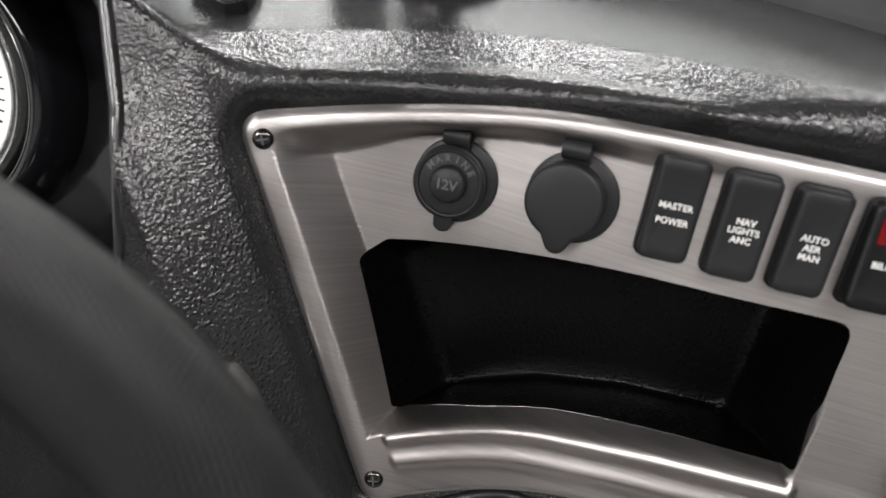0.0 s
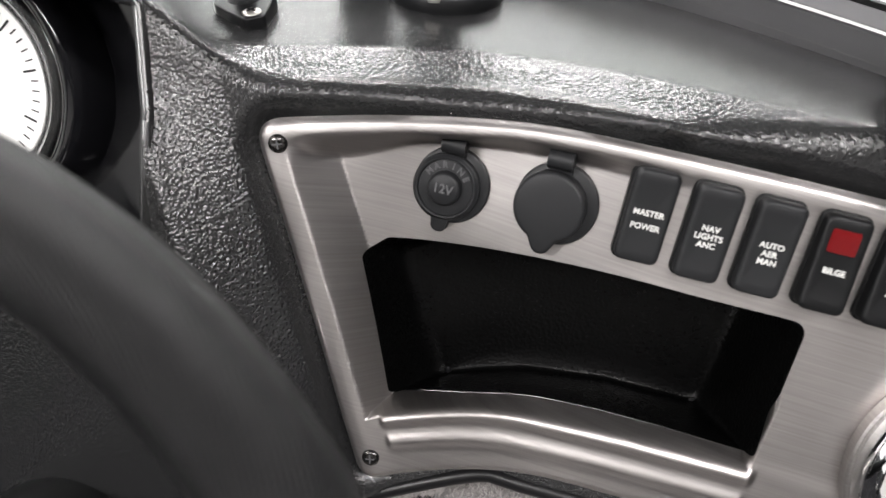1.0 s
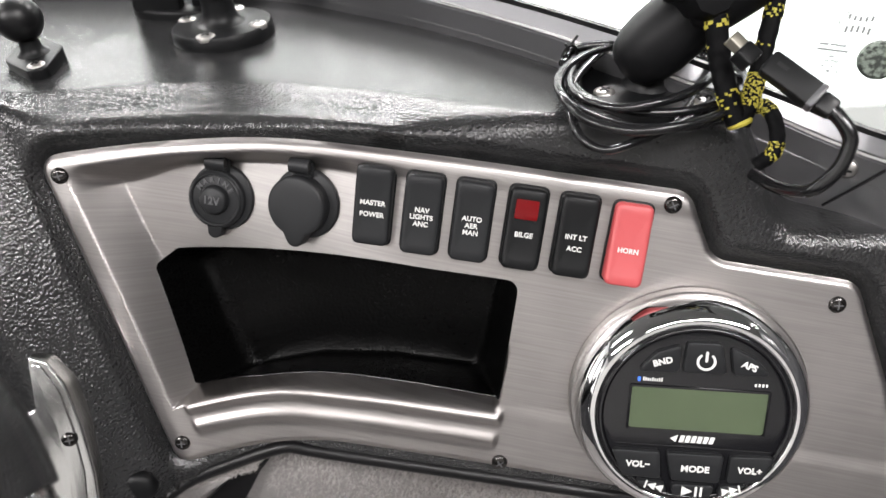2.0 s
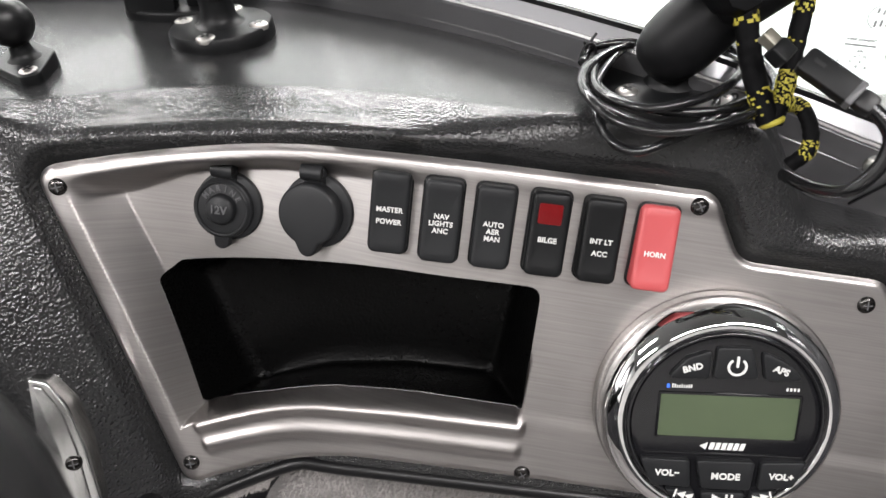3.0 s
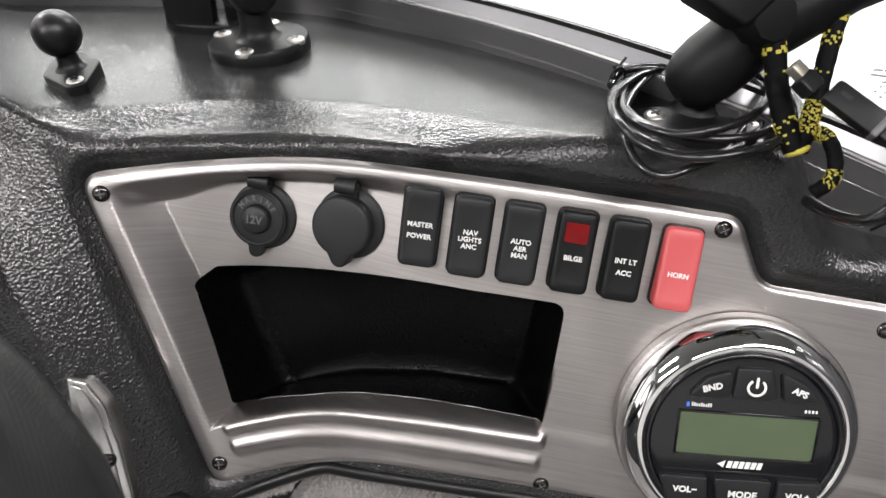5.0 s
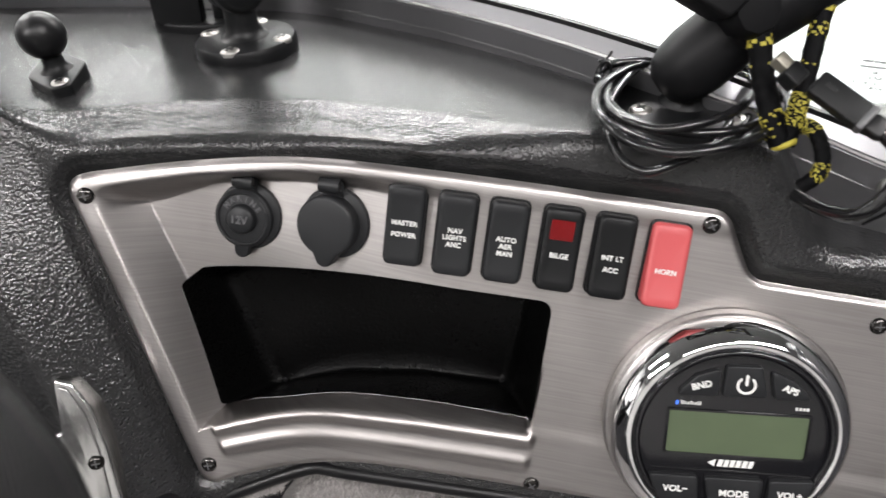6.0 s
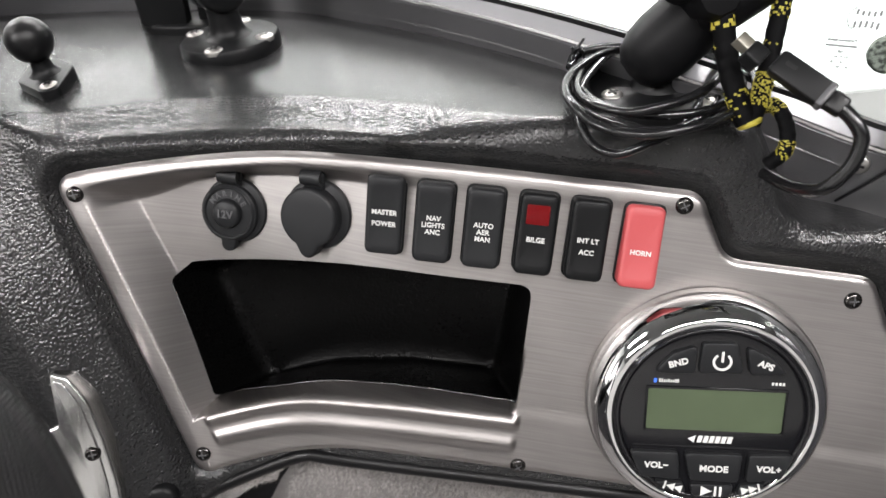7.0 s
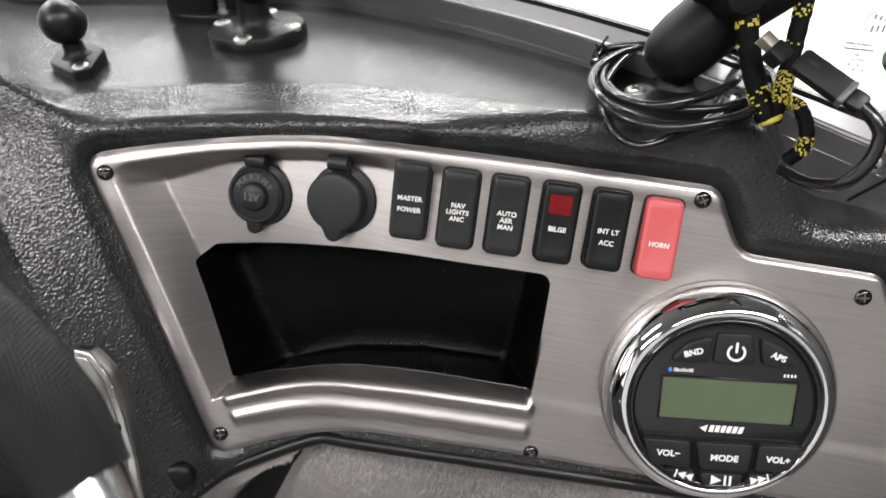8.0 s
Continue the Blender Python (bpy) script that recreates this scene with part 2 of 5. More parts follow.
def loops_bm(loops, cap_start=True, cap_end=True, closed=True):
    """Skins a list of loops (each a list of 3D points of equal number)."""
    bm = bmesh.new()
    rings = [[bm.verts.new(tuple(p)) for p in lp] for lp in loops]
    n = len(rings[0])
    for a, b in zip(rings, rings[1:]):
        for i in range(n if closed else n - 1):
            j = (i + 1) % n
            bm.faces.new((a[i], a[j], b[j], b[i]))
    if cap_start:
        bm.faces.new(rings[0])
    if cap_end:
        bm.faces.new(rings[-1])
    return bm


def slab(outline, z0, z1, r=0.0, steps=3, dome=0.0):
    """A plate of that outline (mm) from z0 to z1 (mm) with its upper edge rounded by r."""
    o = np.array(outline, float)
    c = o.mean(0)
    lens = np.linalg.norm(o - c, axis=1)[:, None]

    def ring(inset, z):
        return [(p[0] * MM, p[1] * MM, z * MM) for p in c + (o - c) * (1 - inset / lens)]
    loops = [ring(0, z0), ring(0, z1 - r)]
    for k in range(1, steps + 1):
        a = k / steps * math.pi / 2
        loops.append(ring(r * (1 - math.cos(a)), z1 - r + r * math.sin(a)))
    if dome:
        for f in (0.35, 0.7):
            loops.append([((c[0] + (p[0] / MM - c[0]) * (1 - f)) * MM, (c[1] + (p[1] / MM - c[1]) * (1 - f)) * MM,
                           (z1 + dome * (1 - (1 - f) ** 2)) * MM) for p in loops[2 + steps - 1]])
    return loops_bm(loops)


def lathe(profile, n=48, a0=0.0, a1=math.tau):
    """Turns a profile of (radius, z) in mm about z."""
    bm = bmesh.new()
    full = abs(a1 - a0 - math.tau) < 1e-6
    m = n if full else n + 1
    rows = []
    for r, z in profile:
        if r < 1e-6:
            rows.append([bm.verts.new((0, 0, z * MM))] * m)
        else:
            rows.append([bm.verts.new((r * MM * math.cos(a0 + (a1 - a0) * i / n), r * MM * math.sin(a0 + (a1 - a0) * i / n), z * MM)) for i in range(m)])
    for a, b in zip(rows, rows[1:]):
        for i in range(n):
            j = (i + 1) % m
            vs = []
            for v in (a[i], a[j], b[j], b[i]):
                if v not in vs:
                    vs.append(v)
            if len(vs) > 2:
                bm.faces.new(vs)
    return bm


def spline(points, n=10, closed=False):
    """A smooth path through points."""
    p = [Vector(q) for q in points]
    k = len(p)
    out = []
    for i in range(k if closed else k - 1):
        a, b, c, d = (p[(i + j) % k] if closed else p[max(0, min(k - 1, i + j))] for j in (-1, 0, 1, 2))
        for s in range(n):
            t = s / n
            out.append(0.5 * ((2 * b) + (c - a) * t + (2 * a - 5 * b + 4 * c - d) * t * t + (3 * b - 3 * c + d - a) * t ** 3))
    if not closed:
        out.append(p[-1])
    return out


def tube(path, radius, sides=10, closed=False, caps=True):
    """A round tube along a path; radius in metres, or a list."""
    n = len(path)
    rad = radius if isinstance(radius, (list, tuple)) else [radius] * n
    loops, up = [], Vector((0.3, 0.2, 0.93))
    for i, p in enumerate(path):
        a = path[(i - 1) % n] if closed or i > 0 else path[i]
        b = path[(i + 1) % n] if closed or i < n - 1 else path[i]
        d = (b - a).normalized()
        up = (up - d * up.dot(d)).normalized()
        side = d.cross(up)
        loops.append([p + (up * math.cos(k * math.tau / sides) + side * math.sin(k * math.tau / sides)) * rad[i] for k in range(sides)])
    if closed:
        loops.append(loops[0])
    bm = loops_bm(loops, caps and not closed, caps and not closed)
    if closed:
        bmesh.ops.remove_doubles(bm, verts=bm.verts, dist=1e-7)
    return bm


def text_bm(words, size, thick=0.15, bold=0.0, spacing=1.0):
    """Letters as a mesh centred on the origin; size and thickness in mm."""
    c = bpy.data.curves.new("lettering", "FONT")
    c.body, c.size, c.extrude, c.offset, c.space_character = words, size * MM, thick * MM / 2, bold * MM, spacing
    c.align_x, c.align_y, c.resolution_u = "CENTER", "CENTER", 4
    ob = bpy.data.objects.new("lettering", c)
    me = bpy.data.meshes.new_from_object(ob)
    bm = bmesh.new()
    bm.from_mesh(me)
    bpy.data.objects.remove(ob)
    bpy.data.curves.remove(c)
    bpy.data.meshes.remove(me)
    return bm


def join_bm(bms):
    """Several bmeshes with poses, as one."""
    out = bmesh.new()
    tmp = bpy.data.meshes.new("tmp")
    for b, m in bms:
        bmesh.ops.transform(b, matrix=m, verts=b.verts)
        b.to_mesh(tmp)
        out.from_mesh(tmp)
        b.free()
    bpy.data.meshes.remove(tmp)
    return out


def at(x, y, z, rx=0, ry=0, rz=0):
    """A pose from millimetres and degrees."""
    return pose(x * MM, y * MM, z * MM, rx, ry, rz)


# ---------------------------------------------------------------- distances on the panel
OUTLINE = fillet([(-14.5, 6.5, 12), (46, 25, 2000), (100, 37, 2000), (180, 42, 3000), (295, 46, 12), (313.5, 16.6, 13), (381, 18.2, 12),
                  (412, -32, 60), (436, -85, 25), (430, -106, 15), (232, -112, 3000), (128, -117, 400), (68.5, -145.5, 9)], 8)
HOLE = fillet([(41.2, -43.2, 4), (50.5, -33.6, 3), (100, -22.5, 2000), (150, -14, 2000), (227.5, -10.8, 7), (228.5, -40, 50), (229.8, -76.5, 4),
               (170, -78.5, 2000), (126, -83.6, 2000), (97, -93.2, 2000), (70.4, -105.0, 3)], 8)


def signed(px, py, poly):
    """Signed distance to a closed outline, positive inside."""
    best = np.full(px.shape, 1e9)
    inside = np.zeros(px.shape, bool)
    n = len(poly)
    for i in range(n):
        (x0, y0), (x1, y1) = poly[i], poly[(i + 1) % n]
        ex, ey = x1 - x0, y1 - y0
        l2 = ex * ex + ey * ey
        if l2 < 1e-9:
            continue
        t = np.clip(((px - x0) * ex + (py - y0) * ey) / l2, 0, 1)
        best = np.minimum(best, np.hypot(px - x0 - t * ex, py - y0 - t * ey))
        cross = (y0 > py) != (y1 > py)
        if abs(ey) > 1e-9:
            inside ^= cross & (px < x0 + (py - y0) * ex / ey)
    return np.where(inside, best, -best)


def step(a, b, x):
    t = np.clip((x - a) / (b - a), 0, 1)
    return t * t * (3 - 2 * t)


def smax(a, b, k):
    h = np.clip(0.5 + 0.5 * (a - b) / k, 0, 1)
    return b * (1 - h) + a * h + k * h * (1 - h)


def smin(a, b, k):
    return -smax(-a, -b, k)


def left_of(u, v):
    """Distance in from the panel's slanting left edge."""
    nx, ny = 0.875, 0.485
    return (u + 7) * nx + (v + 7) * ny


def curve_table(xs, ys, soft):
    """A line through (xs, ys) with its kinks rounded over a length."""
    fx = np.arange(xs[0] - 60, xs[-1] + 200, 1.0)
    left, right = (ys[1] - ys[0]) / (xs[1] - xs[0]), (ys[-1] - ys[-2]) / (xs[-1] - xs[-2])
    fy = np.interp(fx, xs, ys) + np.minimum(fx - xs[0], 0) * left + np.maximum(fx - xs[-1], 0) * right
    k = np.exp(-(np.arange(-3 * soft, 3 * soft + 1) / soft) ** 2)
    pad = len(k) // 2
    wide = np.concatenate([fy[0] + left * np.arange(-pad, 0), fy, fy[-1] + right * np.arange(1, pad + 1)])
    return fx, np.convolve(wide, k / k.sum(), "valid")


TOP_LINE = curve_table([-20, 0, 46, 100, 154, 207, 294], [2, 9.5, 24, 36, 40.4, 42.2, 45.5], 16)
FOOT_LINE = curve_table([60, 73, 97, 112, 127, 142, 172, 232, 290], [-146, -138, -127.5, -122, -118.6, -117.5, -115, -112, -110], 9)


def panel_height(u, v):
    """Height of the pressed steel face over its plane, in mm."""
    din = signed(u, v, OUTLINE)
    dl = left_of(u, v)
    rim = 1.0 + 0.004 * u + 2.2 * np.exp(-((u - 72) ** 2 + (v + 129) ** 2) / 60 ** 2)
    strip = 1.5 - 23.3 * (1 - step(50, 185, u)) + 5.0 * (1 - step(20, 66, u))
    top = np.interp(u, *TOP_LINE) - v
    gl = 1 - 0.9 * np.clip((dl - 11.0) / 17.0, 0, 1) - 0.1 * step(11.0, 28, dl)
    gt = 1 - step(5, 14 + 6 * step(60, 25, u), top)
    db = v - np.interp(u, *FOOT_LINE)
    gb = step(38, 30, db)
    g = 1 - (1 - gl) * (1 - gt)
    w = strip + (rim - strip) * np.maximum(g, gb)
    w += 1.5 * np.exp(-((dl - 7.5) / 7.0) ** 2)
    w += 0.7 * np.exp(-((top - 6) / 4.5) ** 2) * step(330, 290, u)
    # two pressed ribs below the tray
    run = step(16.5, 20, dl) * step(234, 229.5, u)
    rib = 1.7 * np.exp(-((db - 15.8) / 3.8) ** 2) + 2.8 * np.exp(-((db - 28.3) / 3.4) ** 2)
    w += run * rib
    low = step(230, 227, u) * step(22, 27, dl) * step(30.6, 40.5, db) * step(70, 56, db)
    w += (np.minimum(w, np.minimum(strip, -14.0)) - w) * low
    dh = -signed(u, v, HOLE)
    edge = np.clip(1 - din / 3.6, 0, 1)
    w -= 2.4 * edge ** 2
    return w, din, dh


def snap(u, v, poly, mask, sign):
    """Moves the chosen places on to the outline."""
    for _ in range(3):
        d = signed(u, v, poly)
        e = 0.05
        gx = (signed(u + e, v, poly) - signed(u - e, v, poly)) / (2 * e)
        gy = (signed(u, v + e, poly) - signed(u, v - e, poly)) / (2 * e)
        g = np.maximum(gx * gx + gy * gy, 0.3)
        u = np.where(mask, u - d * gx / g, u)
        v = np.where(mask, v - d * gy / g, v)
    return u, v


def build_panel_plate(parent):
    gu, gv = np.meshgrid(np.arange(-20, 446, 1.1), np.arange(-148, 50, 1.1), indexing="ij")
    din, dh = signed(gu, gv, OUTLINE), -signed(gu, gv, HOLE)
    keep = (din > 0) & (dh > 0)
    cell = keep[:-1, :-1] | keep[1:, :-1] | keep[:-1, 1:] | keep[1:, 1:]
    used = np.zeros(gu.shape, bool)
    for a in (slice(None, -1), slice(1, None)):
        for b in (slice(None, -1), slice(1, None)):
            used[a, b] |= cell
    gu, gv = snap(gu, gv, OUTLINE, used & (din <= 0), 1)
    gu, gv = snap(gu, gv, HOLE, used & (dh <= 0), -1)
    w, _, _ = panel_height(gu, gv)
    idx = -np.ones(gu.shape, int)
    idx[used] = np.arange(used.sum())
    pts = np.stack([gu[used], gv[used], w[used]], 1) * MM
    i, j = np.nonzero(cell)
    faces = np.stack([idx[i, j], idx[i + 1, j], idx[i + 1, j + 1], idx[i, j + 1]], 1)
    me = grid_mesh("plate", pts.tolist(), faces.tolist())
    ob = mesh_object("plate", me, STEEL, parent, "brushed stainless steel plate with pressed ribs", smooth=False)
    me.shade_smooth()
    e = 0.4
    pu, pv = gu[used], gv[used]
    # keep the slopes one-sided at the borders, where the face stops
    hu = (panel_height(pu + e, pv)[0] - panel_height(pu - e, pv)[0]) / (2 * e)
    hv = (panel_height(pu, pv + e)[0] - panel_height(pu, pv - e)[0]) / (2 * e)
    nn = np.stack([-hu, -hv, np.ones_like(hu)], 1)
    nn /= np.linalg.norm(nn, axis=1)[:, None]
    me.normals_split_custom_set_from_vertices(nn.tolist())
    return ob


def surface_w(u, v):
    a, b = np.array([float(u)]), np.array([float(v)])
    return float(panel_height(a, b)[0][0])


# ---------------------------------------------------------------- dashboard moulding
FRAME_LINE = [(-0.34, 0.438), (-0.14, 0.428), (-0.02, 0.405), (0.030, 0.388), (0.066, 0.362), (0.106, 0.331), (0.140, 0.299), (0.166, 0.271),
              (0.186, 0.247), (0.204, 0.224), (0.223, 0.207), (0.246, 0.199), (0.268, 0.195), (0.294, 0.180), (0.318, 0.158), (0.42, 0.05)]   # foot of the windshield
FRAME_DROP = ([0.0, 0.205, 0.232, 0.255, 0.272, 0.296, 0.32], [0.0, 0.0, -0.005, -0.014, -0.022, -0.029, -0.031])   # it sinks towards the shelf
GAUGE_CUT = fillet([(-63, 42, 5), (-48.5, 0, 40), (-38.5, -45, 40), (-37, -74, 14), (-60, -92, 20), (-240, -92, 20), (-240, 42, 20)], 8)
M_UP = (PN + Vector((0, 0, 1))).normalized()
M_A = (PU - M_UP * PU.dot(M_UP)).normalized()
M_B = M_UP.cross(M_A)


CREASE = curve_table([-95, -72, -47, -25, 8, 50, 78, 99, 140, 180, 250], [252, 253, 256, 257.5, 257, 249, 238, 229, 211, 192, 152], 7)
CREASE = (CREASE[0] * MM, CREASE[1] * MM)


def dash_field(p):
    """Negative inside the moulded dashboard; p is an array of places in metres, the result is in mm."""
    q = (p - np.array(PO)) @ np.array([PU, PV, PN]).T / MM
    u, v, w = q[..., 0], q[..., 1], q[..., 2]
    x, y, z = p[..., 0], p[..., 1], p[..., 2]
    d = -sample_outline(u, v)
    leftx = np.clip(-left_of(u, v) - 6, 0, 30)
    crest = -6.5 + 9.5 * step(-1.5, 9, d) * (1 - 0.8 * step(-85, -110, v) * step(55, 90, u))
    swell = -0.0011 * np.clip(v + 72, 0, 90) ** 2 * step(4, 34, -left_of(u, v))
    face = w - (crest + 0.9 * leftx + swell)
    # the flat top ends in a crease; in front of it the surface slopes down to a low rounded lip
    s = (np.interp(x, *CREASE) - y) / MM
    roof = (z - top_at(x, y)) / MM + 0.19 * smax(s, np.zeros_like(s), 0.8) + 0.0030 * np.clip(s, 0, 60) ** 2 - 1.9 * np.exp(-((s - 27) / 4.6) ** 2)
    n2 = np.array((0.62, 0.36, 0.70))
    flank = (p - np.array((-0.103, 0.264, 0.2155))) @ (n2 / np.linalg.norm(n2)) / MM
    roof = smin(roof, flank, 9)
    n3 = np.array((0.80, 0.52, 0.30))
    right = (q - np.array((331.0, 50.0, 0.0))) @ (n3 / np.linalg.norm(n3))
    shelf = (z - SHELF) / MM
    right = smin(right, shelf, 10)
    f = smax(face, roof, 7)
    f = smax(f, right, 9)
    under = -131 - 0.36 * np.clip(125 - u, 0, None) ** 1.14 + 0.05 * np.clip(u - 140, 0, None) - v
    f = smax(f, under, 7)
    return f


SU, SV = np.arange(-330, 560, 2.0), np.arange(-330, 330, 2.0)
S_GRID = signed(*np.meshgrid(SU, SV, indexing="ij"), OUTLINE)
for _ in range(2):
    wide = np.pad(S_GRID, 1, mode="reflect", reflect_type="odd")
    S_GRID = (wide[:-2, 1:-1] + 2 * wide[1:-1, 1:-1] + wide[2:, 1:-1]) / 4
    wide = np.pad(S_GRID, 1, mode="reflect", reflect_type="odd")
    S_GRID = (wide[1:-1, :-2] + 2 * wide[1:-1, 1:-1] + wide[1:-1, 2:]) / 4


def sample_outline(u, v):
    a, b = np.clip((u - SU[0]) / 2, 0, len(SU) - 1.001), np.clip((v - SV[0]) / 2, 0, len(SV) - 1.001)
    i, j = a.astype(int), b.astype(int)
    fa, fb = a - i, b - j
    g = S_GRID
    return (g[i, j] * (1 - fa) * (1 - fb) + g[i + 1, j] * fa * (1 - fb) + g[i, j + 1] * (1 - fa) * fb + g[i + 1, j + 1] * fa * fb)


def dash_w(u, v):
    """Height in mm over the panel's plane at which the moulding lies."""
    u, v = np.asarray(u, float), np.asarray(v, float)
    a, b = np.full(u.shape, -90.0), np.full(u.shape, 80.0)
    for _ in range(18):
        m = (a + b) / 2
        q = np.stack([u, v, m], -1) * MM
        neg = dash_field(np.array(PO) + q @ np.array([PU, PV, PN])) <= 0
        a, b = np.where(neg, m, a), np.where(neg, b, m)
    return a


def build_dashboard():
    dash = thing("dashboard", Matrix.Identity(4), "black grain-textured moulded plastic boat dashboard console", "dashboard")
    A, B, UP = np.array(M_A), np.array(M_B), np.array(M_UP)
    ga, gb = np.meshgrid(np.arange(-0.30, 0.42, 0.0019), np.arange(-0.255, 0.30, 0.0019), indexing="ij")
    base = np.array(PO) + ga[..., None] * A + gb[..., None] * B
    hs = np.linspace(0.14, -0.26, 110)
    lo = np.full(ga.shape, np.nan)
    for h in hs:
        f = dash_field(base + h * UP)
        hit = (f <= 0) & np.isnan(lo)
        lo[hit] = h
    ok = ~np.isnan(lo)
    stepsize = hs[0] - hs[1]
    a, b = np.where(ok, lo, 0.0), np.where(ok, lo, 0.0) + stepsize
    for _ in range(14):
        m = (a + b) / 2
        neg = dash_field(base + m[..., None] * UP) <= 0
        a, b = np.where(neg, m, a), np.where(neg, b, m)
    p = base + ((a + b) / 2)[..., None] * UP
    q = (p - np.array(PO)) @ np.array([PU, PV, PN]).T / MM
    u, v = q[..., 0], q[..., 1]
    ok &= sample_outline(u, v) < 7
    fx, fy = np.array(FRAME_LINE).T
    behind = p[..., 1] - np.interp(p[..., 0], fx, fy)
    ok &= (behind < 0.004) | ((p[..., 2] < 0.19) & (behind < 0.10))
    cut = np.where(q[..., 2] > -14, signed(u, v, GAUGE_CUT), -50.0)
    keep = ok & (cut < 0)
    cell = ok[:-1, :-1] & ok[1:, :-1] & ok[:-1, 1:] & ok[1:, 1:]
    cell &= keep[:-1, :-1] | keep[1:, :-1] | keep[:-1, 1:] | keep[1:, 1:]
    used = np.zeros(ga.shape, bool)
    for s in (slice(None, -1), slice(1, None)):
        for t in (slice(None, -1), slice(1, None)):
            used[s, t] |= cell
    # bring the border of the gauge opening on to its line
    edge = used & (cut > 0)
    for _ in range(3):
        e = 0.5
        c0 = signed(u, v, GAUGE_CUT)
        gx = (signed(u + e, v, GAUGE_CUT) - signed(u - e, v, GAUGE_CUT)) / (2 * e)
        gy = (signed(u, v + e, GAUGE_CUT) - signed(u, v - e, GAUGE_CUT)) / (2 * e)
        u, v = np.where(edge, u - c0 * gx, u), np.where(edge, v - c0 * gy, v)
    pq = np.stack([u, v, np.where(edge, dash_w(u, v), q[..., 2])], -1) * MM
    p2 = np.array(PO) + pq @ np.array([PU, PV, PN])
    p = np.where(edge[..., None], p2, p)
    idx = -np.ones(ga.shape, int)
    idx[used] = np.arange(used.sum())
    i, j = np.nonzero(cell)
    faces = np.stack([idx[i, j], idx[i + 1, j], idx[i + 1, j + 1], idx[i, j + 1]], 1)
    me = grid_mesh("moulding", p[used].tolist(), faces.tolist())
    ob = mesh_object("moulding", me, GRAIN, dash, angle=60)
    q = p[used]
    ahead = (q[:, 1] - np.interp(q[:, 0], *CREASE)) / MM
    flat = step(-2.0, 1.0, ahead) * step(0.185, 0.20, q[:, 2]) * step(-106, -98, q[:, 0] / MM - 0.35 * ahead)
    me.attributes.new("grain_depth", "FLOAT", "POINT").data.foreach_set("value", (0.80 - 0.52 * flat).astype(np.float32))
    mod = ob.modifiers.new("thickness", "SOLIDIFY")
    mod.thickness, mod.offset = 0.003, -1
    # rolled lower edge below the panel
    edge = []
    for a in np.linspace(30, 420, 70):
        b = -131 - 0.36 * max(0.0, 125 - a) ** 1.14 + 0.05 * max(0.0, a - 140) + 3.4
        edge.append(PANEL @ Vector((a * MM, b * MM, (-6.5 + 0.9 * min(30.0, max(0.0, -float(left_of(a, b)) - 6))) * MM)))
    part("lower_edge", tube(edge, 0.0040, 12), RUBBER, dash, "rounded lower edge")
    # round rubber plug in the lower corner
    part("plug", lathe([(0, 3.2), (5, 3.0), (8, 2.0), (9.2, 0.4), (9.2, -3)], 28), SATIN, dash, "round black plug", on_panel(53, -157, 14, 0) @ pose(0, 0, 0, 0, 8, 0))
    return dash


def screw_parts(parent, m, mat, r=4.1, name="screw"):
    """A cross-recess screw head under a thing."""
    head = part(name, lathe([(0, 1.5), (r * 0.35, 1.45), (r * 0.7, 1.15), (r * 0.95, 0.45), (r, 0), (r, -2)], 24), mat, parent, m=m)
    # raised bars colour in the recess: pale as glints, dark as shade on zinc
    wide = r * (0.26 if mat is ZINC else 0.15)
    bars = [(slab(rounded_rect(r * 1.05, wide, 0.1, 2), 1.1, 1.62, 0.05, 1), Matrix.Identity(4)),
            (slab(rounded_rect(wide, r * 1.05, 0.1, 2), 1.1, 1.63, 0.05, 1), Matrix.Identity(4))]
    part("cross_glint_shade", join_bm(bars), RUBBER if mat is ZINC else GREY, head)
    return head


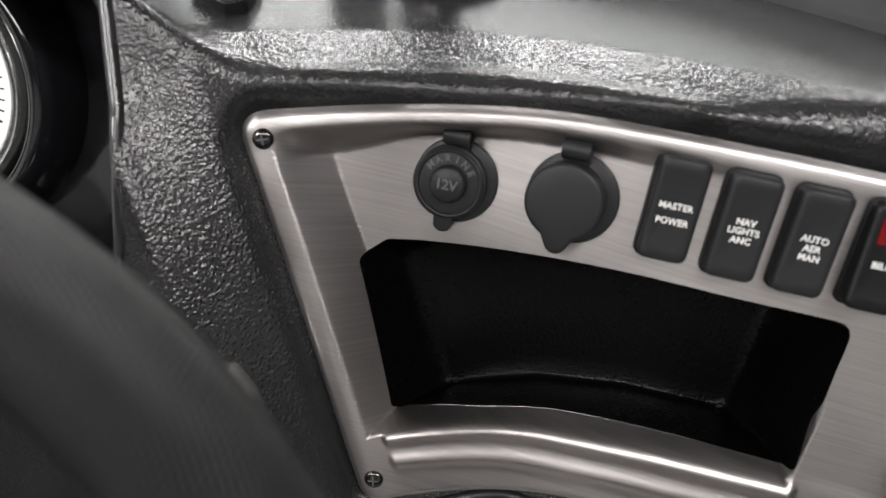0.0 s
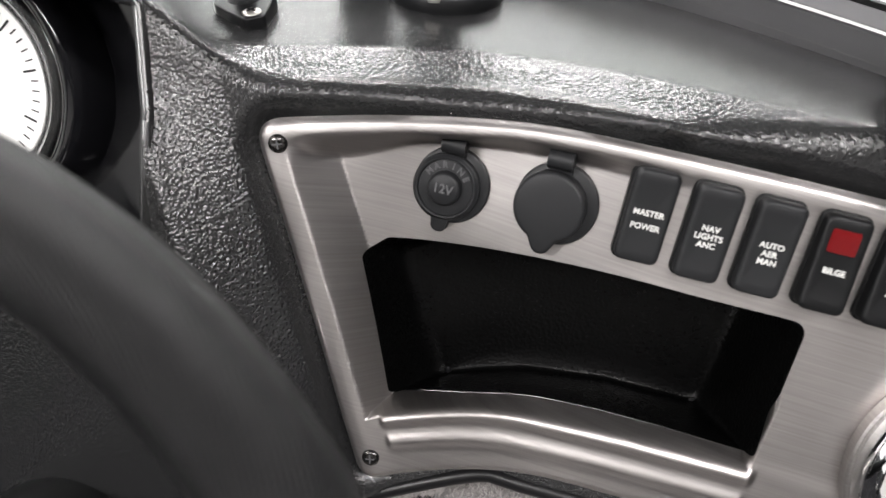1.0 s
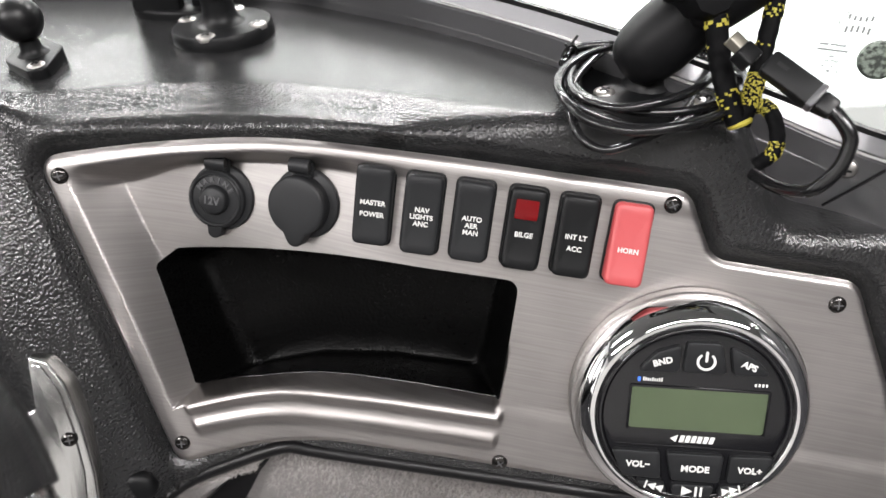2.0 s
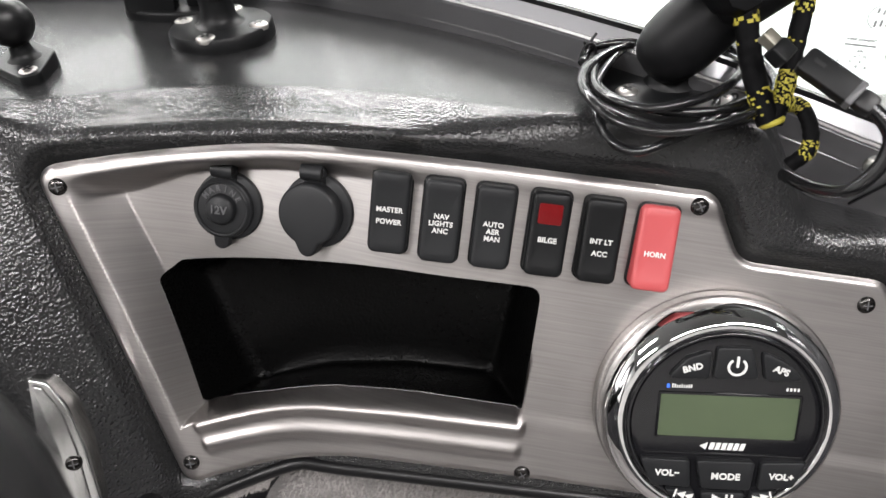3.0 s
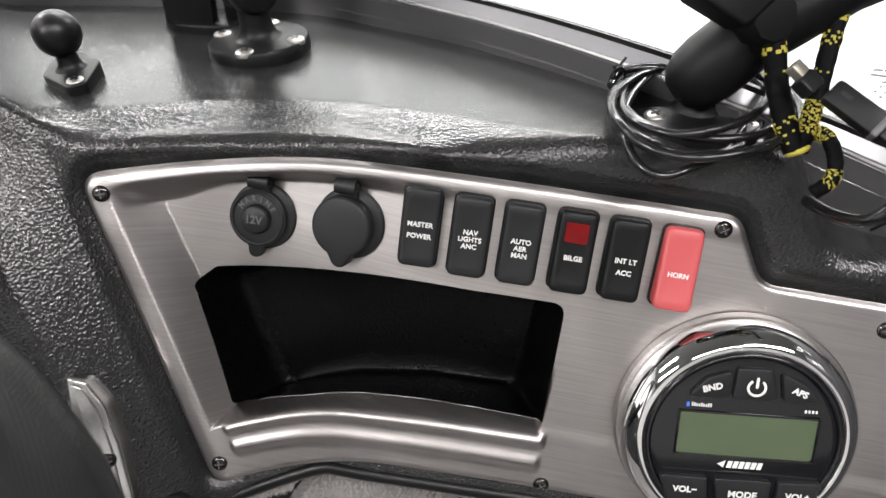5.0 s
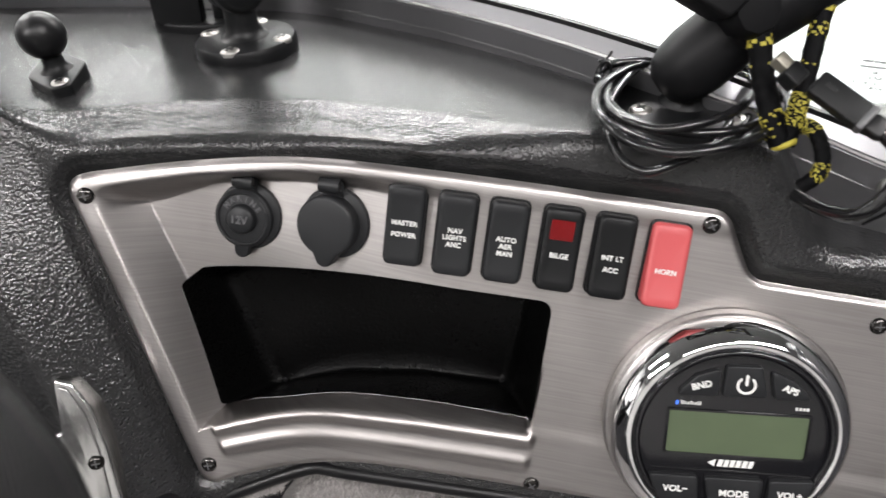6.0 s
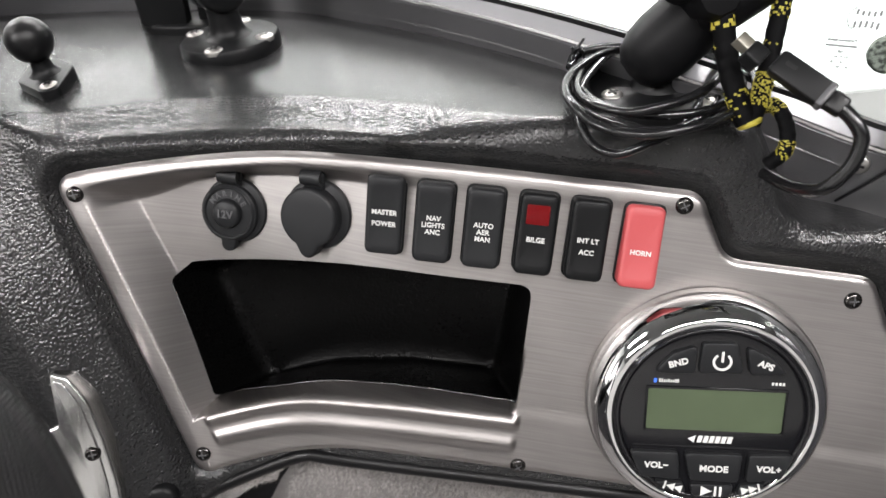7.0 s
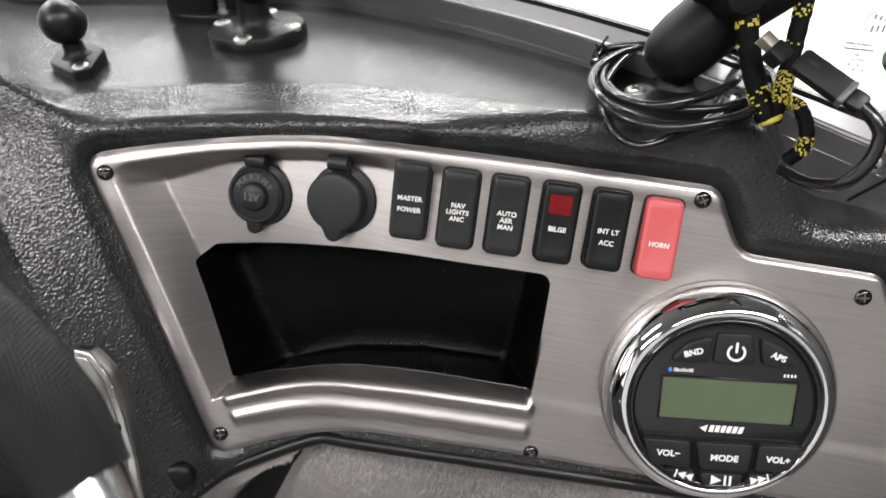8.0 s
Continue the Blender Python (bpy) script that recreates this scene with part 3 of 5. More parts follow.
# ---------------------------------------------------------------- steel panel with its tray
def build_panel():
    panel = thing("switch_panel", PANEL, "brushed stainless steel switch panel with open tray on the dashboard", "panel")
    build_panel_plate(panel)
    for u, v, turn in ((0, 0, 20), (288.6, 38.8, 35), (374.1, 6.3, 10), (236.3, -108.4, 40), (71, -131.0, 15)):
        e = 2.0
        gx = (surface_w(u + e, v) - surface_w(u - e, v)) / (2 * e)
        gy = (surface_w(u, v + e) - surface_w(u, v - e)) / (2 * e)
        m = at(u, v, surface_w(u, v) + 0.2, math.degrees(math.atan(gy)), -math.degrees(math.atan(gx)), turn)
        screw_parts(panel, m, SCREW)
    # tray: black bin behind the opening
    back = fillet([(54, -46, 6), (66, -37, 8), (103, -28, 40), (150, -22, 40), (222, -18, 8), (221, -50, 50), (220, -86, 7),
                   (170, -86, 30), (128, -92, 40), (108, -99, 30), (89, -107, 6)], 8)
    # matching rings, closely spaced along the straight runs
    ring_o, ring_b = [], []
    for k in range(len(HOLE)):
        a0, a1, b0, b1 = HOLE[k], HOLE[(k + 1) % len(HOLE)], back[k], back[(k + 1) % len(HOLE)]
        cuts = max(1, int(math.dist(a0, a1) / 2.5))
        for i in range(cuts):
            ring_o.append(a0 + (a1 - a0) * i / cuts)
            ring_b.append(b0 + (b1 - b0) * i / cuts)
    o, back = np.array(ring_o), np.array(ring_b)
    c = o.mean(0)
    cb = back.mean(0)
    ww = panel_height(o[:, 0], o[:, 1])[0]

    def floor_of(u):
        return -49 - 13 * np.clip((u - 90) / 130, 0, 1)
    depth = floor_of(back[:, 0])
    loops = []
    grown = c + (o - c) * 1.001
    for f in (0.0, 0.25, 0.5, 0.75, 0.9):
        loops.append([((a[0] * (1 - f) + b[0] * f) * MM, (a[1] * (1 - f) + b[1] * f) * MM, ((h - 0.25) * (1 - f) + dz * f) * MM)
                      for a, b, h, dz in zip(grown, back, ww, depth)])
    for k, f in ((0.988, 0.955), (0.965, 0.985), (0.93, 1.0), (0.6, 1.0), (0.25, 1.0)):
        loops.append([((cb[0] + (b[0] - cb[0]) * k) * MM, (cb[1] + (b[1] - cb[1]) * k) * MM, floor_of(cb[0] + (b[0] - cb[0]) * k) * f * MM) for b in back])
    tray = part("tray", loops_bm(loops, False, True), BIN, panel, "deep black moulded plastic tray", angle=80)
    for u, v, w in ((92.8, -103.0, -47.5), (216.5, -84.5, -59.5)):
        part("rivet", lathe([(0, 1.0), (1.5, 0.6), (1.9, 0)], 14), RUBBER, tray, m=at(u, v, w))
    return panel


# ---------------------------------------------------------------- rocker switches
SWITCH_W, SWITCH_H = 17.6, 38.0


def rocker_body(mat, tip):
    """The curved actuator: a rounded slab whose face dips across the middle and is tipped to one end."""
    o = rounded_rect(SWITCH_W, SWITCH_H, 3.6, 6)
    loops = []

    def face(y):
        return 7.2 + tip * y / 19 + 1.0 * (y / 19) ** 2
    for inset, dz, base in ((0, 0, True), (0, -1.6, False), (0.5, -0.6, False), (1.4, 0, False)):
        ring = []
        for x, y in o:
            k = 1 - inset / max(abs(x), abs(y), 1)
            x2, y2 = x - math.copysign(min(inset, abs(x)), x), y - math.copysign(min(inset, abs(y)), y)
            ring.append((x2 * MM, y2 * MM, -2 * MM if base else (face(y) + dz) * MM))
        loops.append(ring)
    rim = loops[-1]
    for k in (0.8, 0.55, 0.3):
        loops.append([(x * k, y * k, (face(y * k / MM) - 0.2 * (1 - k)) * MM) for x, y, _ in rim])
    return loops_bm(loops), face


def build_switch(u, v, lean, tip, mat, label, lines, lens=False):
    w = surface_w(u, v)
    sw = thing("rocker_switch", on_panel(u, v, w, lean), label, "switch", "rocker switches in the panel")
    part("bezel", slab(rounded_rect(SWITCH_W + 1.6, SWITCH_H + 1.8, 4.0, 6), -3, 2.2, 0.8), SATIN if mat is not RED else RUBBER, sw, "thin black switch bezel")
    bm, face = rocker_body(mat, tip)
    act = part("actuator", bm, mat, sw, angle=50)
    slope = math.degrees(math.atan(tip / 19))
    for words, y, size in lines:
        part("lettering", text_bm(words, size * 0.98, 0.5, 0.09, 1.04), WHITE, act, "white capital lettering", at(0, y, face(y) + 0.12, slope, 0, 0), smooth=False)
    if lens:
        part("lens", slab(rounded_rect(10.6, 9.2, 0.8, 3), -1, 0.5, 0.3), LENS, act, "dark red indicator lens", at(-0.2, 9.2, face(9.2), slope, 0, 0))
    return sw


def build_switches():
    black = "black plastic rocker switch with white lettering in steel panel"
    rows = [
        (152.8, 13.6, 3.0, 0.6, CAP, black, [("MASTER", 1.6, 3.3), ("POWER", -4.0, 3.3)], False),
        (176.4, 14.2, 2.6, 0.4, CAP, black, [("NAV", 2.4, 3.3), ("LIGHTS", -0.9, 3.3), ("ANC", -4.2, 3.3)], False),
        (199.8, 15.2, 2.4, 0.4, CAP, black, [("AUTO", 1.6, 3.3), ("AER", -1.7, 3.3), ("MAN", -5.0, 3.3)], False),
        (224.2, 16.4, 2.2, -1.6, SATIN, "black rocker switch with dark red indicator window and white lettering", [("BILGE", -2.6, 3.3)], True),
        (248.0, 17.2, 2.0, -1.4, SATIN, black, [("INT LT", -0.2, 3.3), ("ACC", -5.6, 3.3)], False),
        (272.3, 17.8, 2.0, -2.4, RED, "bright red rocker switch with white lettering in steel panel", [("HORN", -2.6, 3.3)], False),
    ]
    for row in rows:
        build_switch(*row)


# ---------------------------------------------------------------- power sockets
def cap_outline(r, tab, half, reach):
    """A disc with a rounded tab at its foot."""
    pts = []
    a0 = -math.pi / 2 + half
    for k in range(41):
        a = a0 + (math.tau - 2 * half) * k / 40
        pts.append((r * math.cos(a), r * math.sin(a)))
    for k in range(1, 8):
        a = math.pi + math.pi * k / 8
        pts.append((tab * math.cos(a), -reach + tab * math.sin(a) * 0.9))
    return pts


def build_socket(u, v, lean, r, kind):
    w = surface_w(u, v)
    e = 3.0
    tilt = -math.degrees(math.atan((surface_w(u + e, v) - surface_w(u - e, v)) / (2 * e)))
    text = "closed round grey rubber power socket cap with raised lettering" if kind == "lettered" else \
        "closed plain round grey rubber socket cap with pointed lift tab"
    so = thing("power_socket", on_panel(u, v, w, lean) @ pose(0, 0, 0, 0, tilt * 0.8, 0), text, "power socket", "sockets in the panel")
    part("flange", lathe([(0, 3.2), (r + 0.2, 3.2), (r + 1.0, 2.8), (r + 1.4, 1.8), (r + 1.4, -3)], 48), CAP, so, "grey rubber flange", at(1.6, 0.8, 0))
    h = 9.0
    if kind == "lettered":
        cap = part("cap", slab(cap_outline(r - 0.6, 3.7, 0.27, r + 1.4), 2, h - 2.6, 1.0), CAP, so)
        part("rim", lathe([(r - 3.6, h - 3.0), (r - 3.1, h - 1.7), (r - 2.4, h - 1.5), (r - 1.6, h - 2.0), (r - 1.2, h - 3)], 48), CAP, cap)
        part("boss", lathe([(0, h + 1.4), (6.0, h + 1.3), (7.0, h + 0.6), (7.4, h - 0.5), (7.6, h - 2.8)], 40), CAP, cap)
        part("lettering", text_bm("12V", 5.6, 0.7, 0.16), GREY, cap, "raised grey lettering", at(0, 0, h + 1.5), smooth=False)
        bms = []
        for k, ch in enumerate("MARINE"):
            a = math.radians(145 - k * 22)
            bms.append((text_bm(ch, 4.0, 0.6, 0.12), at(9.9 * math.cos(a), 9.9 * math.sin(a), h - 2.4, 0, 0, math.degrees(a) - 90)))
        part("lettering", join_bm(bms), GREY, cap, "raised curved lettering", smooth=False)
    else:
        cap = part("cap", slab(cap_outline(r - 1.2, 4.2, 0.42, r + 0.2), 2, h + 1.5, 2.0, 4, 0.4), CAP, so)
    # hinge: a tongue of the cap rolled into an open loop round its pin
    hin = part("hinge", slab(rounded_rect(10.4, 8.0, 1.0, 4), 2, h - 3.5, 1.2), CAP, so, "moulded rubber hinge", at(0.6, r + 1.6, 0))
    curl = [(3.9 * math.cos(t), 3.9 * math.sin(t)) for t in np.linspace(math.radians(-100), math.radians(215), 22)]
    curl += [(2.5 * math.cos(t), 2.5 * math.sin(t)) for t in np.linspace(math.radians(215), math.radians(-100), 22)]
    part("loop", loops_bm([[(x * MM, a * MM, b * MM) for a, b in curl] for x in (-5.2, -4.9, 4.9, 5.2)], True, True), CAP, hin, m=at(0, 1.9, h - 2.6), angle=50)
    part("hinge_pin", tube([Vector((-0.0046, 0, 0)), Vector((0.0046, 0, 0))], 0.0016, 10), RUBBER, hin, m=at(0, 1.9, h - 2.6))
    return so


# ---------------------------------------------------------------- marine radio
def build_radio():
    c, turn = (317.6, -53.0), 8.3
    m = on_panel(c[0], c[1], 2.0, turn) @ pose(0, 0, 0, 0, -1.0, 0)
    ra = thing("marine_radio", m, "round black marine radio with chrome bezel and green-grey display", "radio")
    def wider(profile):
        return [(r * 1.025, h) for r, h in profile]
    part("base_flange", lathe(wider([(50, 7.2), (53.8, 7.0), (54.6, 6.2), (54.8, 0.8), (54.2, 0.2), (54.0, -3)]), 96), STEEL, ra, "brushed steel seat ring")
    part("bezel", lathe(wider([(52.9, 6.6), (53.3, 8), (53.2, 10.5), (52.5, 13.5), (51.0, 16.6), (49.0, 19), (46.6, 20.8), (44.6, 21.4), (43.6, 20.8), (43.2, 19.0)]), 128), CHROME, ra, "polished chrome ring", angle=70)
    part("inner_ring", lathe(wider([(43.4, 19.6), (42.6, 21.2), (41.4, 21.6), (40.6, 20.6), (40.4, 18.5)]), 96), GLOSS, ra, "gloss black inner ring", angle=70)
    part("face", lathe(wider([(41.5, 18.6), (40.2, 20.4), (38, 20.9), (0, 21.0)]), 96), GLOSS, ra, "gloss black face")
    # display behind its window
    disp = part("display", slab(rounded_rect(61.0, 21.0, 1.6, 4), 20.2, 21.25, 0.1, 1), LCD, ra, "unlit green-grey liquid crystal display", at(0.9, 3.4, 0))
    for w, h, x, y in ((62.6, 0.9, 0, 10.9), (62.6, 0.9, 0, -10.9), (0.9, 22.4, -30.9, 0), (0.9, 22.4, 30.9, 0)):
        part("window_edge", slab(rounded_rect(w, h, 0.3, 2), 20.6, 21.8, 0.2, 2), GLOSS, disp, m=at(x, y, 0))
    # maker's mark as plain slanted bars; small prints as fine bars
    mark = [(slab([(-1.25, -1.75), (0.85, -1.75), (1.65, 1.75), (-0.45, 1.75)], 21.0, 21.25, 0.05, 1), at(x, -11.7, 0)) for x in (-4.6, -1.9, 0.8, 3.5, 6.2, 8.9)]
    mark.append((slab([(-1.9, 0), (0.9, -1.9), (1.7, 1.9)], 21.0, 21.25, 0.05, 1), at(-8.0, -11.7, 0)))
    part("maker_mark", join_bm(mark), WHITE, ra, "white slanted block mark", smooth=False)
    small = [(slab(rounded_rect(0.62, h, 0.15, 1), 21.0, 21.15, 0.05, 1), at(-24.6 + 1.02 * k, 17.4 + (h - 1.5) / 2, 0)) for k, h in enumerate((2.0, 1.9, 1.4, 1.4, 1.9, 1.4, 1.4, 1.8, 1.9))]
    part("print_bar", join_bm(small), WHITE, ra, "row of fine white print bars", smooth=False)
    part("print_dot", slab(rounded_rect(1.5, 2.3, 0.7, 3), 21.0, 21.22, 0.05, 1), BLUE, ra, "small blue mark", at(-26.6, 17.5, 0))
    small = [(slab(rounded_rect(0.95, 1.5, 0.15, 1), 21.0, 21.15, 0.05, 1), at(25.2 + 1.6 * k, 17.6, 0)) for k in range(4)]
    part("print_bar", join_bm(small), WHITE, ra, "row of fine white print bars", smooth=False)
    part("plate_edge", slab(rounded_rect(71.0, 0.5, 0.2, 2), 20.8, 21.4, 0.2, 2), GLOSS, ra, "raised lower edge of the display plate", at(0.6, -15.6, 0))
    keys = {
        "BND": ([(-28.4, 22.0), (-20.0, 32.0), (-9.6, 36.0), (-9.8, 22.2)], 4.6, (-17.4, 27.4), 17),
        "power": ([(-7.4, 37.4), (7.6, 37.6), (11.6, 22.8), (-8.2, 22.4)], 0, (1.6, 28.6), 0),
        "APS": ([(11.6, 36.4), (23.2, 31.0), (31.6, 22.8), (14.4, 22.4)], 4.6, (20.6, 27.4), -20),
        "VOL\u2212": ([(-36.6, -18.2), (-13.9, -18.4), (-12.5, -32.6), (-30.4, -31.8)], 4.8, (-23.6, -25.2), 0),
        "MODE": ([(-11.3, -18.4), (15.4, -18.2), (14.4, -32.9), (-7.6, -32.8)], 5.0, (2.6, -26.0), 0),
        "VOL+": ([(18.0, -18.2), (38.2, -17.4), (33.4, -30.4), (17.6, -32.6)], 4.8, (27.4, -25.0), 0),
        "previous": ([(-26.0, -33.6), (-10.8, -34.4), (-8.6, -40.2), (-15.5, -38.6)], 0, (-15.4, -36.4), 0),
        "play": ([(-7.8, -34.6), (12.8, -34.2), (11.2, -40.6), (-6.0, -41.0)], 0, (2.4, -37.8), 0),
        "next": ([(15.6, -34.0), (28.6, -32.4), (20.0, -37.6), (13.6, -40.0)], 0, (20.2, -35.8), 0),
    }
    for name, (pts, size, (tx, ty), rot) in keys.items():
        o = fillet([(x, y, 2.0) for x, y in pts], 4)
        key = part("key", slab(o, 20.5, 23.2, 0.9, 3), CAP, ra, "dark grey rubber key")
        if size:
            part("lettering", text_bm(name, size * 0.9, 0.4, 0.16, 1.03), WHITE, key, "white lettering", at(tx, ty, 23.2, 0, 0, rot), smooth=False)
            continue
        if name == "power":
            bms = [(lathe([(3.2, 23.1), (3.2, 23.45), (4.3, 23.45), (4.3, 23.1)], 28, math.radians(125), math.radians(415)), at(tx, ty, 0)),
                   (slab(rounded_rect(1.2, 5.2, 0.4, 2), 23.0, 23.45, 0.05, 1), at(tx, ty + 2.4, 0))]
        elif name == "play":
            bms = [(slab([(-2.6, -2.6), (2.4, 0), (-2.6, 2.6)], 23.0, 23.45, 0.05, 1), at(tx - 2.2, ty, 0)),
                   (slab(rounded_rect(1.1, 5.2, 0.2, 2), 23.0, 23.45, 0.05, 1), at(tx + 1.8, ty, 0)),
                   (slab(rounded_rect(1.1, 5.2, 0.2, 2), 23.0, 23.45, 0.05, 1), at(tx + 4.2, ty, 0))]
        else:
            s = -1 if name == "previous" else 1
            r = -14 if name == "previous" else 16
            spin = at(tx, ty, 0, 0, 0, r)
            bms = [(slab([(-1.9 * s, -2.0), (1.9 * s, 0), (-1.9 * s, 2.0)][::s], 23.0, 23.45, 0.05, 1), spin @ at(-2.4 * s, 0, 0)),
                   (slab([(-1.9 * s, -2.0), (1.9 * s, 0), (-1.9 * s, 2.0)][::s], 23.0, 23.45, 0.05, 1), spin @ at(1.2 * s, 0, 0)),
                   (slab(rounded_rect(0.8, 4.2, 0.2, 2), 23.0, 23.45, 0.05, 1), spin @ at(3.8 * s, 0, 0))]
        part("icon", join_bm(bms), WHITE, key, "white key symbol", smooth=False)
    return ra


# ---------------------------------------------------------------- mounts on the dash top
def build_ball_mount():
    m = thing("ball_mount", pose(-0.0965, 0.2925, top_at(-0.0965, 0.2925), 2.6, 0, -66), "small black ball mount on lozenge base screwed to dash top", "mount")
    part("base", slab(fillet([(-25, -4.5, 3), (0, -15, 8), (25, -4.5, 3), (25, 4.5, 3), (0, 15, 8), (-25, 4.5, 3)], 5), -1.5, 6.5, 0.9), SATIN, m)
    part("stem", lathe([(8.6, 6.4), (6.8, 7.8), (5.6, 9.6), (5.2, 13), (5.4, 17)], 32), SATIN, m)
    part("ball", lathe([(0, 37.0)] + [(11.9 * math.sin(a), 25.1 + 11.9 * math.cos(a)) for a in np.linspace(0.08, math.pi - 0.45, 22)], 40), RUBBER, m, "rubber-coated black ball")
    for x in (-18.5, 18.5):
        screw_parts(m, at(x, 0, 6.4, 0, 0, 30), ZINC, 4.6)
    return m


def build_round_mount():
    m = thing("round_base_mount", pose(-0.0035, 0.3275, top_at(-0.0035, 0.3275), -2.6, 0, 28), "black round-base ball mount with clamp arm screwed to dash top", "mount")
    part("base_plate", lathe([(0, 8.2), (25.6, 8.0), (27.8, 7.6), (28.6, 6.6), (29, 2.0), (29, -1.0)], 72), SATIN, m)
    part("stem", lathe([(14, 8.0), (11.6, 9.4), (9.8, 12.4), (9.2, 17), (9.0, 25)], 32), SATIN, m)
    for x, y in ((-15, -19), (15, -19), (15, 19), (-15, 19)):
        screw_parts(m, at(x, y, 8.0, 0, 0, 25), ZINC, 5.2)
    # two halves of the clamp arm on the ball
    for s in (-1, 1):
        o = [(15.6 * math.cos(a), 15.6 * math.sin(a)) for a in np.linspace(math.pi, math.tau, 16)] + [(12.5, 34), (13, 70), (-13, 70), (-12.5, 34)]
        part("clamp_half", slab(o, 1.2, 12.5, 4.5, 4), SATIN, m, m=pose(0, 0, 0.038, 90, 0, 8) @ (pose(0, 0, 0) if s > 0 else pose(0, 0, 0, 0, 180, 0)))
    part("ball", lathe([(0, 50)] + [(12.7 * math.sin(a), 37 + 12.7 * math.cos(a)) for a in np.linspace(0.08, math.pi - 0.1, 18)], 32), RUBBER, m)
    part("knob", lathe([(0, 12), (8, 11.5), (10.5, 8), (10.5, -2), (5, -4)], 10), SATIN, m, m=pose(0.016, 0, 0.055, 0, 90, 0))
    return m


def build_bracket():
    m = thing("transducer_bracket", pose(-0.036, 0.372, top_at(-0.036, 0.372), -2.6, 0, -8), "black plastic bracket with upright on oval foot on dash top", "bracket")
    part("foot", slab([(33 * math.cos(a), 15 * math.sin(a)) for a in np.linspace(0, math.tau, 40, endpoint=False)], -0.5, 6, 2.0), SATIN, m)
    o = fillet([(-15, 0, 3), (15, 0, 3), (17, 90, 8), (-19, 90, 8)], 4)
    part("upright", slab(o, -4, 4, 1.5), SATIN, m, m=at(-13, -7, 4, 84, 0, 0))
    part("cheek", slab(fillet([(-6, 0, 2), (6, 0, 2), (5, 60, 3), (-5, 60, 3)], 3), -12, 8, 2), SATIN, m, m=at(13, 4, 4, 88, 0, 0))
    return m


def build_phone_mount():
    """The large ball-and-clamp arm beside the coiled cable."""
    m = thing("clamp_arm_mount", pose(0.214, 0.216, top_at(0.21, 0.21) - 0.001), "large black plastic ball mount with jointed clamp arm beside coiled cable", "mount")
    part("base_plate", lathe([(0, 6), (27, 5.8), (30, 5), (31, 3), (31, -0.5)], 60), SATIN, m, m=at(0, 4, 0))
    part("stem", lathe([(13, 5), (10, 8), (9, 14), (9, 22)], 28), SATIN, m, m=at(0, 2, 0))
    for x, y in ((-22, -4), (16, -18), (20, 16)):
        screw_parts(m, at(x, y, 5.8, 0, 0, 20), ZINC, 5.0)
    # lower lobe: a fat rounded socket leaning to the side
    prof = [(0, -18), (7, -17), (12.0, -13), (15.0, -6), (16.0, 2), (15.8, 12), (15.0, 22), (13.2, 32), (12.5, 42), (0, 46)]
    part("socket", lathe(prof, 40), MATT, m, "rounded black socket", at(-2, -4, 27, -8, 48, -8))
    prof2 = [(0, -16), (9, -15), (14, -9), (15, 0), (14, 14), (12.5, 30), (14, 46), (15, 60), (0, 62)]
    part("arm", lathe(prof2, 14), MATT, m, "black clamp arm", at(20, -10, 50, 10, 62, 12))
    part("knob", lathe([(0, 14), (9, 13), (12, 9), (12, -3), (5, -6)], 9), MATT, m, m=at(12, -12, 52, 70, 10, 0))
    part("clamp_plate", slab(fillet([(-16, -12, 3), (10, -14, 4), (17, 4, 5), (10, 22, 4), (-14, 20, 3)], 4), -9, 9, 2.0), MATT, m, "faceted black clamp plate", at(-2, -12, 66, 62, 24, -14))
    part("upper_lobe", lathe([(0, -14), (10, -12), (15, -4), (16, 8), (15, 26), (0, 30)], 24), MATT, m, m=at(8, -6, 62, 8, 12, 0))
    return m


# ---------------------------------------------------------------- cables
def build_coil():
    rng = random.Random(5)
    coil = thing("cable_coil", pose(0, 0, 0), "loose coil of glossy black cable lying on the dash top", "cable")
    cx, cy = 0.2100, 0.2030
    for k in range(6):
        r1, r2 = 0.031 + 0.009 * rng.random() - 0.004 * (k % 3), 0.039 + 0.011 * rng.random() - 0.005 * (k % 2)
        ox, oy, oz = rng.uniform(-0.008, 0.008), rng.uniform(-0.009, 0.009), 0.0033 + 0.0025 * k
        turn = rng.uniform(-0.25, 0.25) + 2.3
        lift = rng.uniform(-0.006, 0.006)
        pts = []
        for i in range(14):
            a = math.tau * i / 14
            x, y = r1 * math.cos(a) * (1 + 0.018 * rng.uniform(-1, 1)), r2 * math.sin(a) * (1 + 0.018 * rng.uniform(-1, 1))
            px, py = cx + ox + x * math.cos(turn) - y * math.sin(turn), cy + oy + x * math.sin(turn) + y * math.cos(turn)
            over = max(0.0, (0.222 - 0.42 * (px - 0.10)) - py - 0.012)
            pts.append((px, py, max(TOP + 0.0026, TOP + oz + lift * math.sin(a + k)) - 0.35 * over))
        part("loop", tube(spline(pts, 7, True), 0.0020, 10, True), CABLE, coil)
    part("tail", tube(spline([(0.176, 0.232, TOP + 0.010), (0.184, 0.243, TOP + 0.012), (0.200, 0.236, TOP + 0.016), (0.216, 0.226, TOP + 0.012)], 8), 0.0021, 10), CABLE, coil)
    return coil


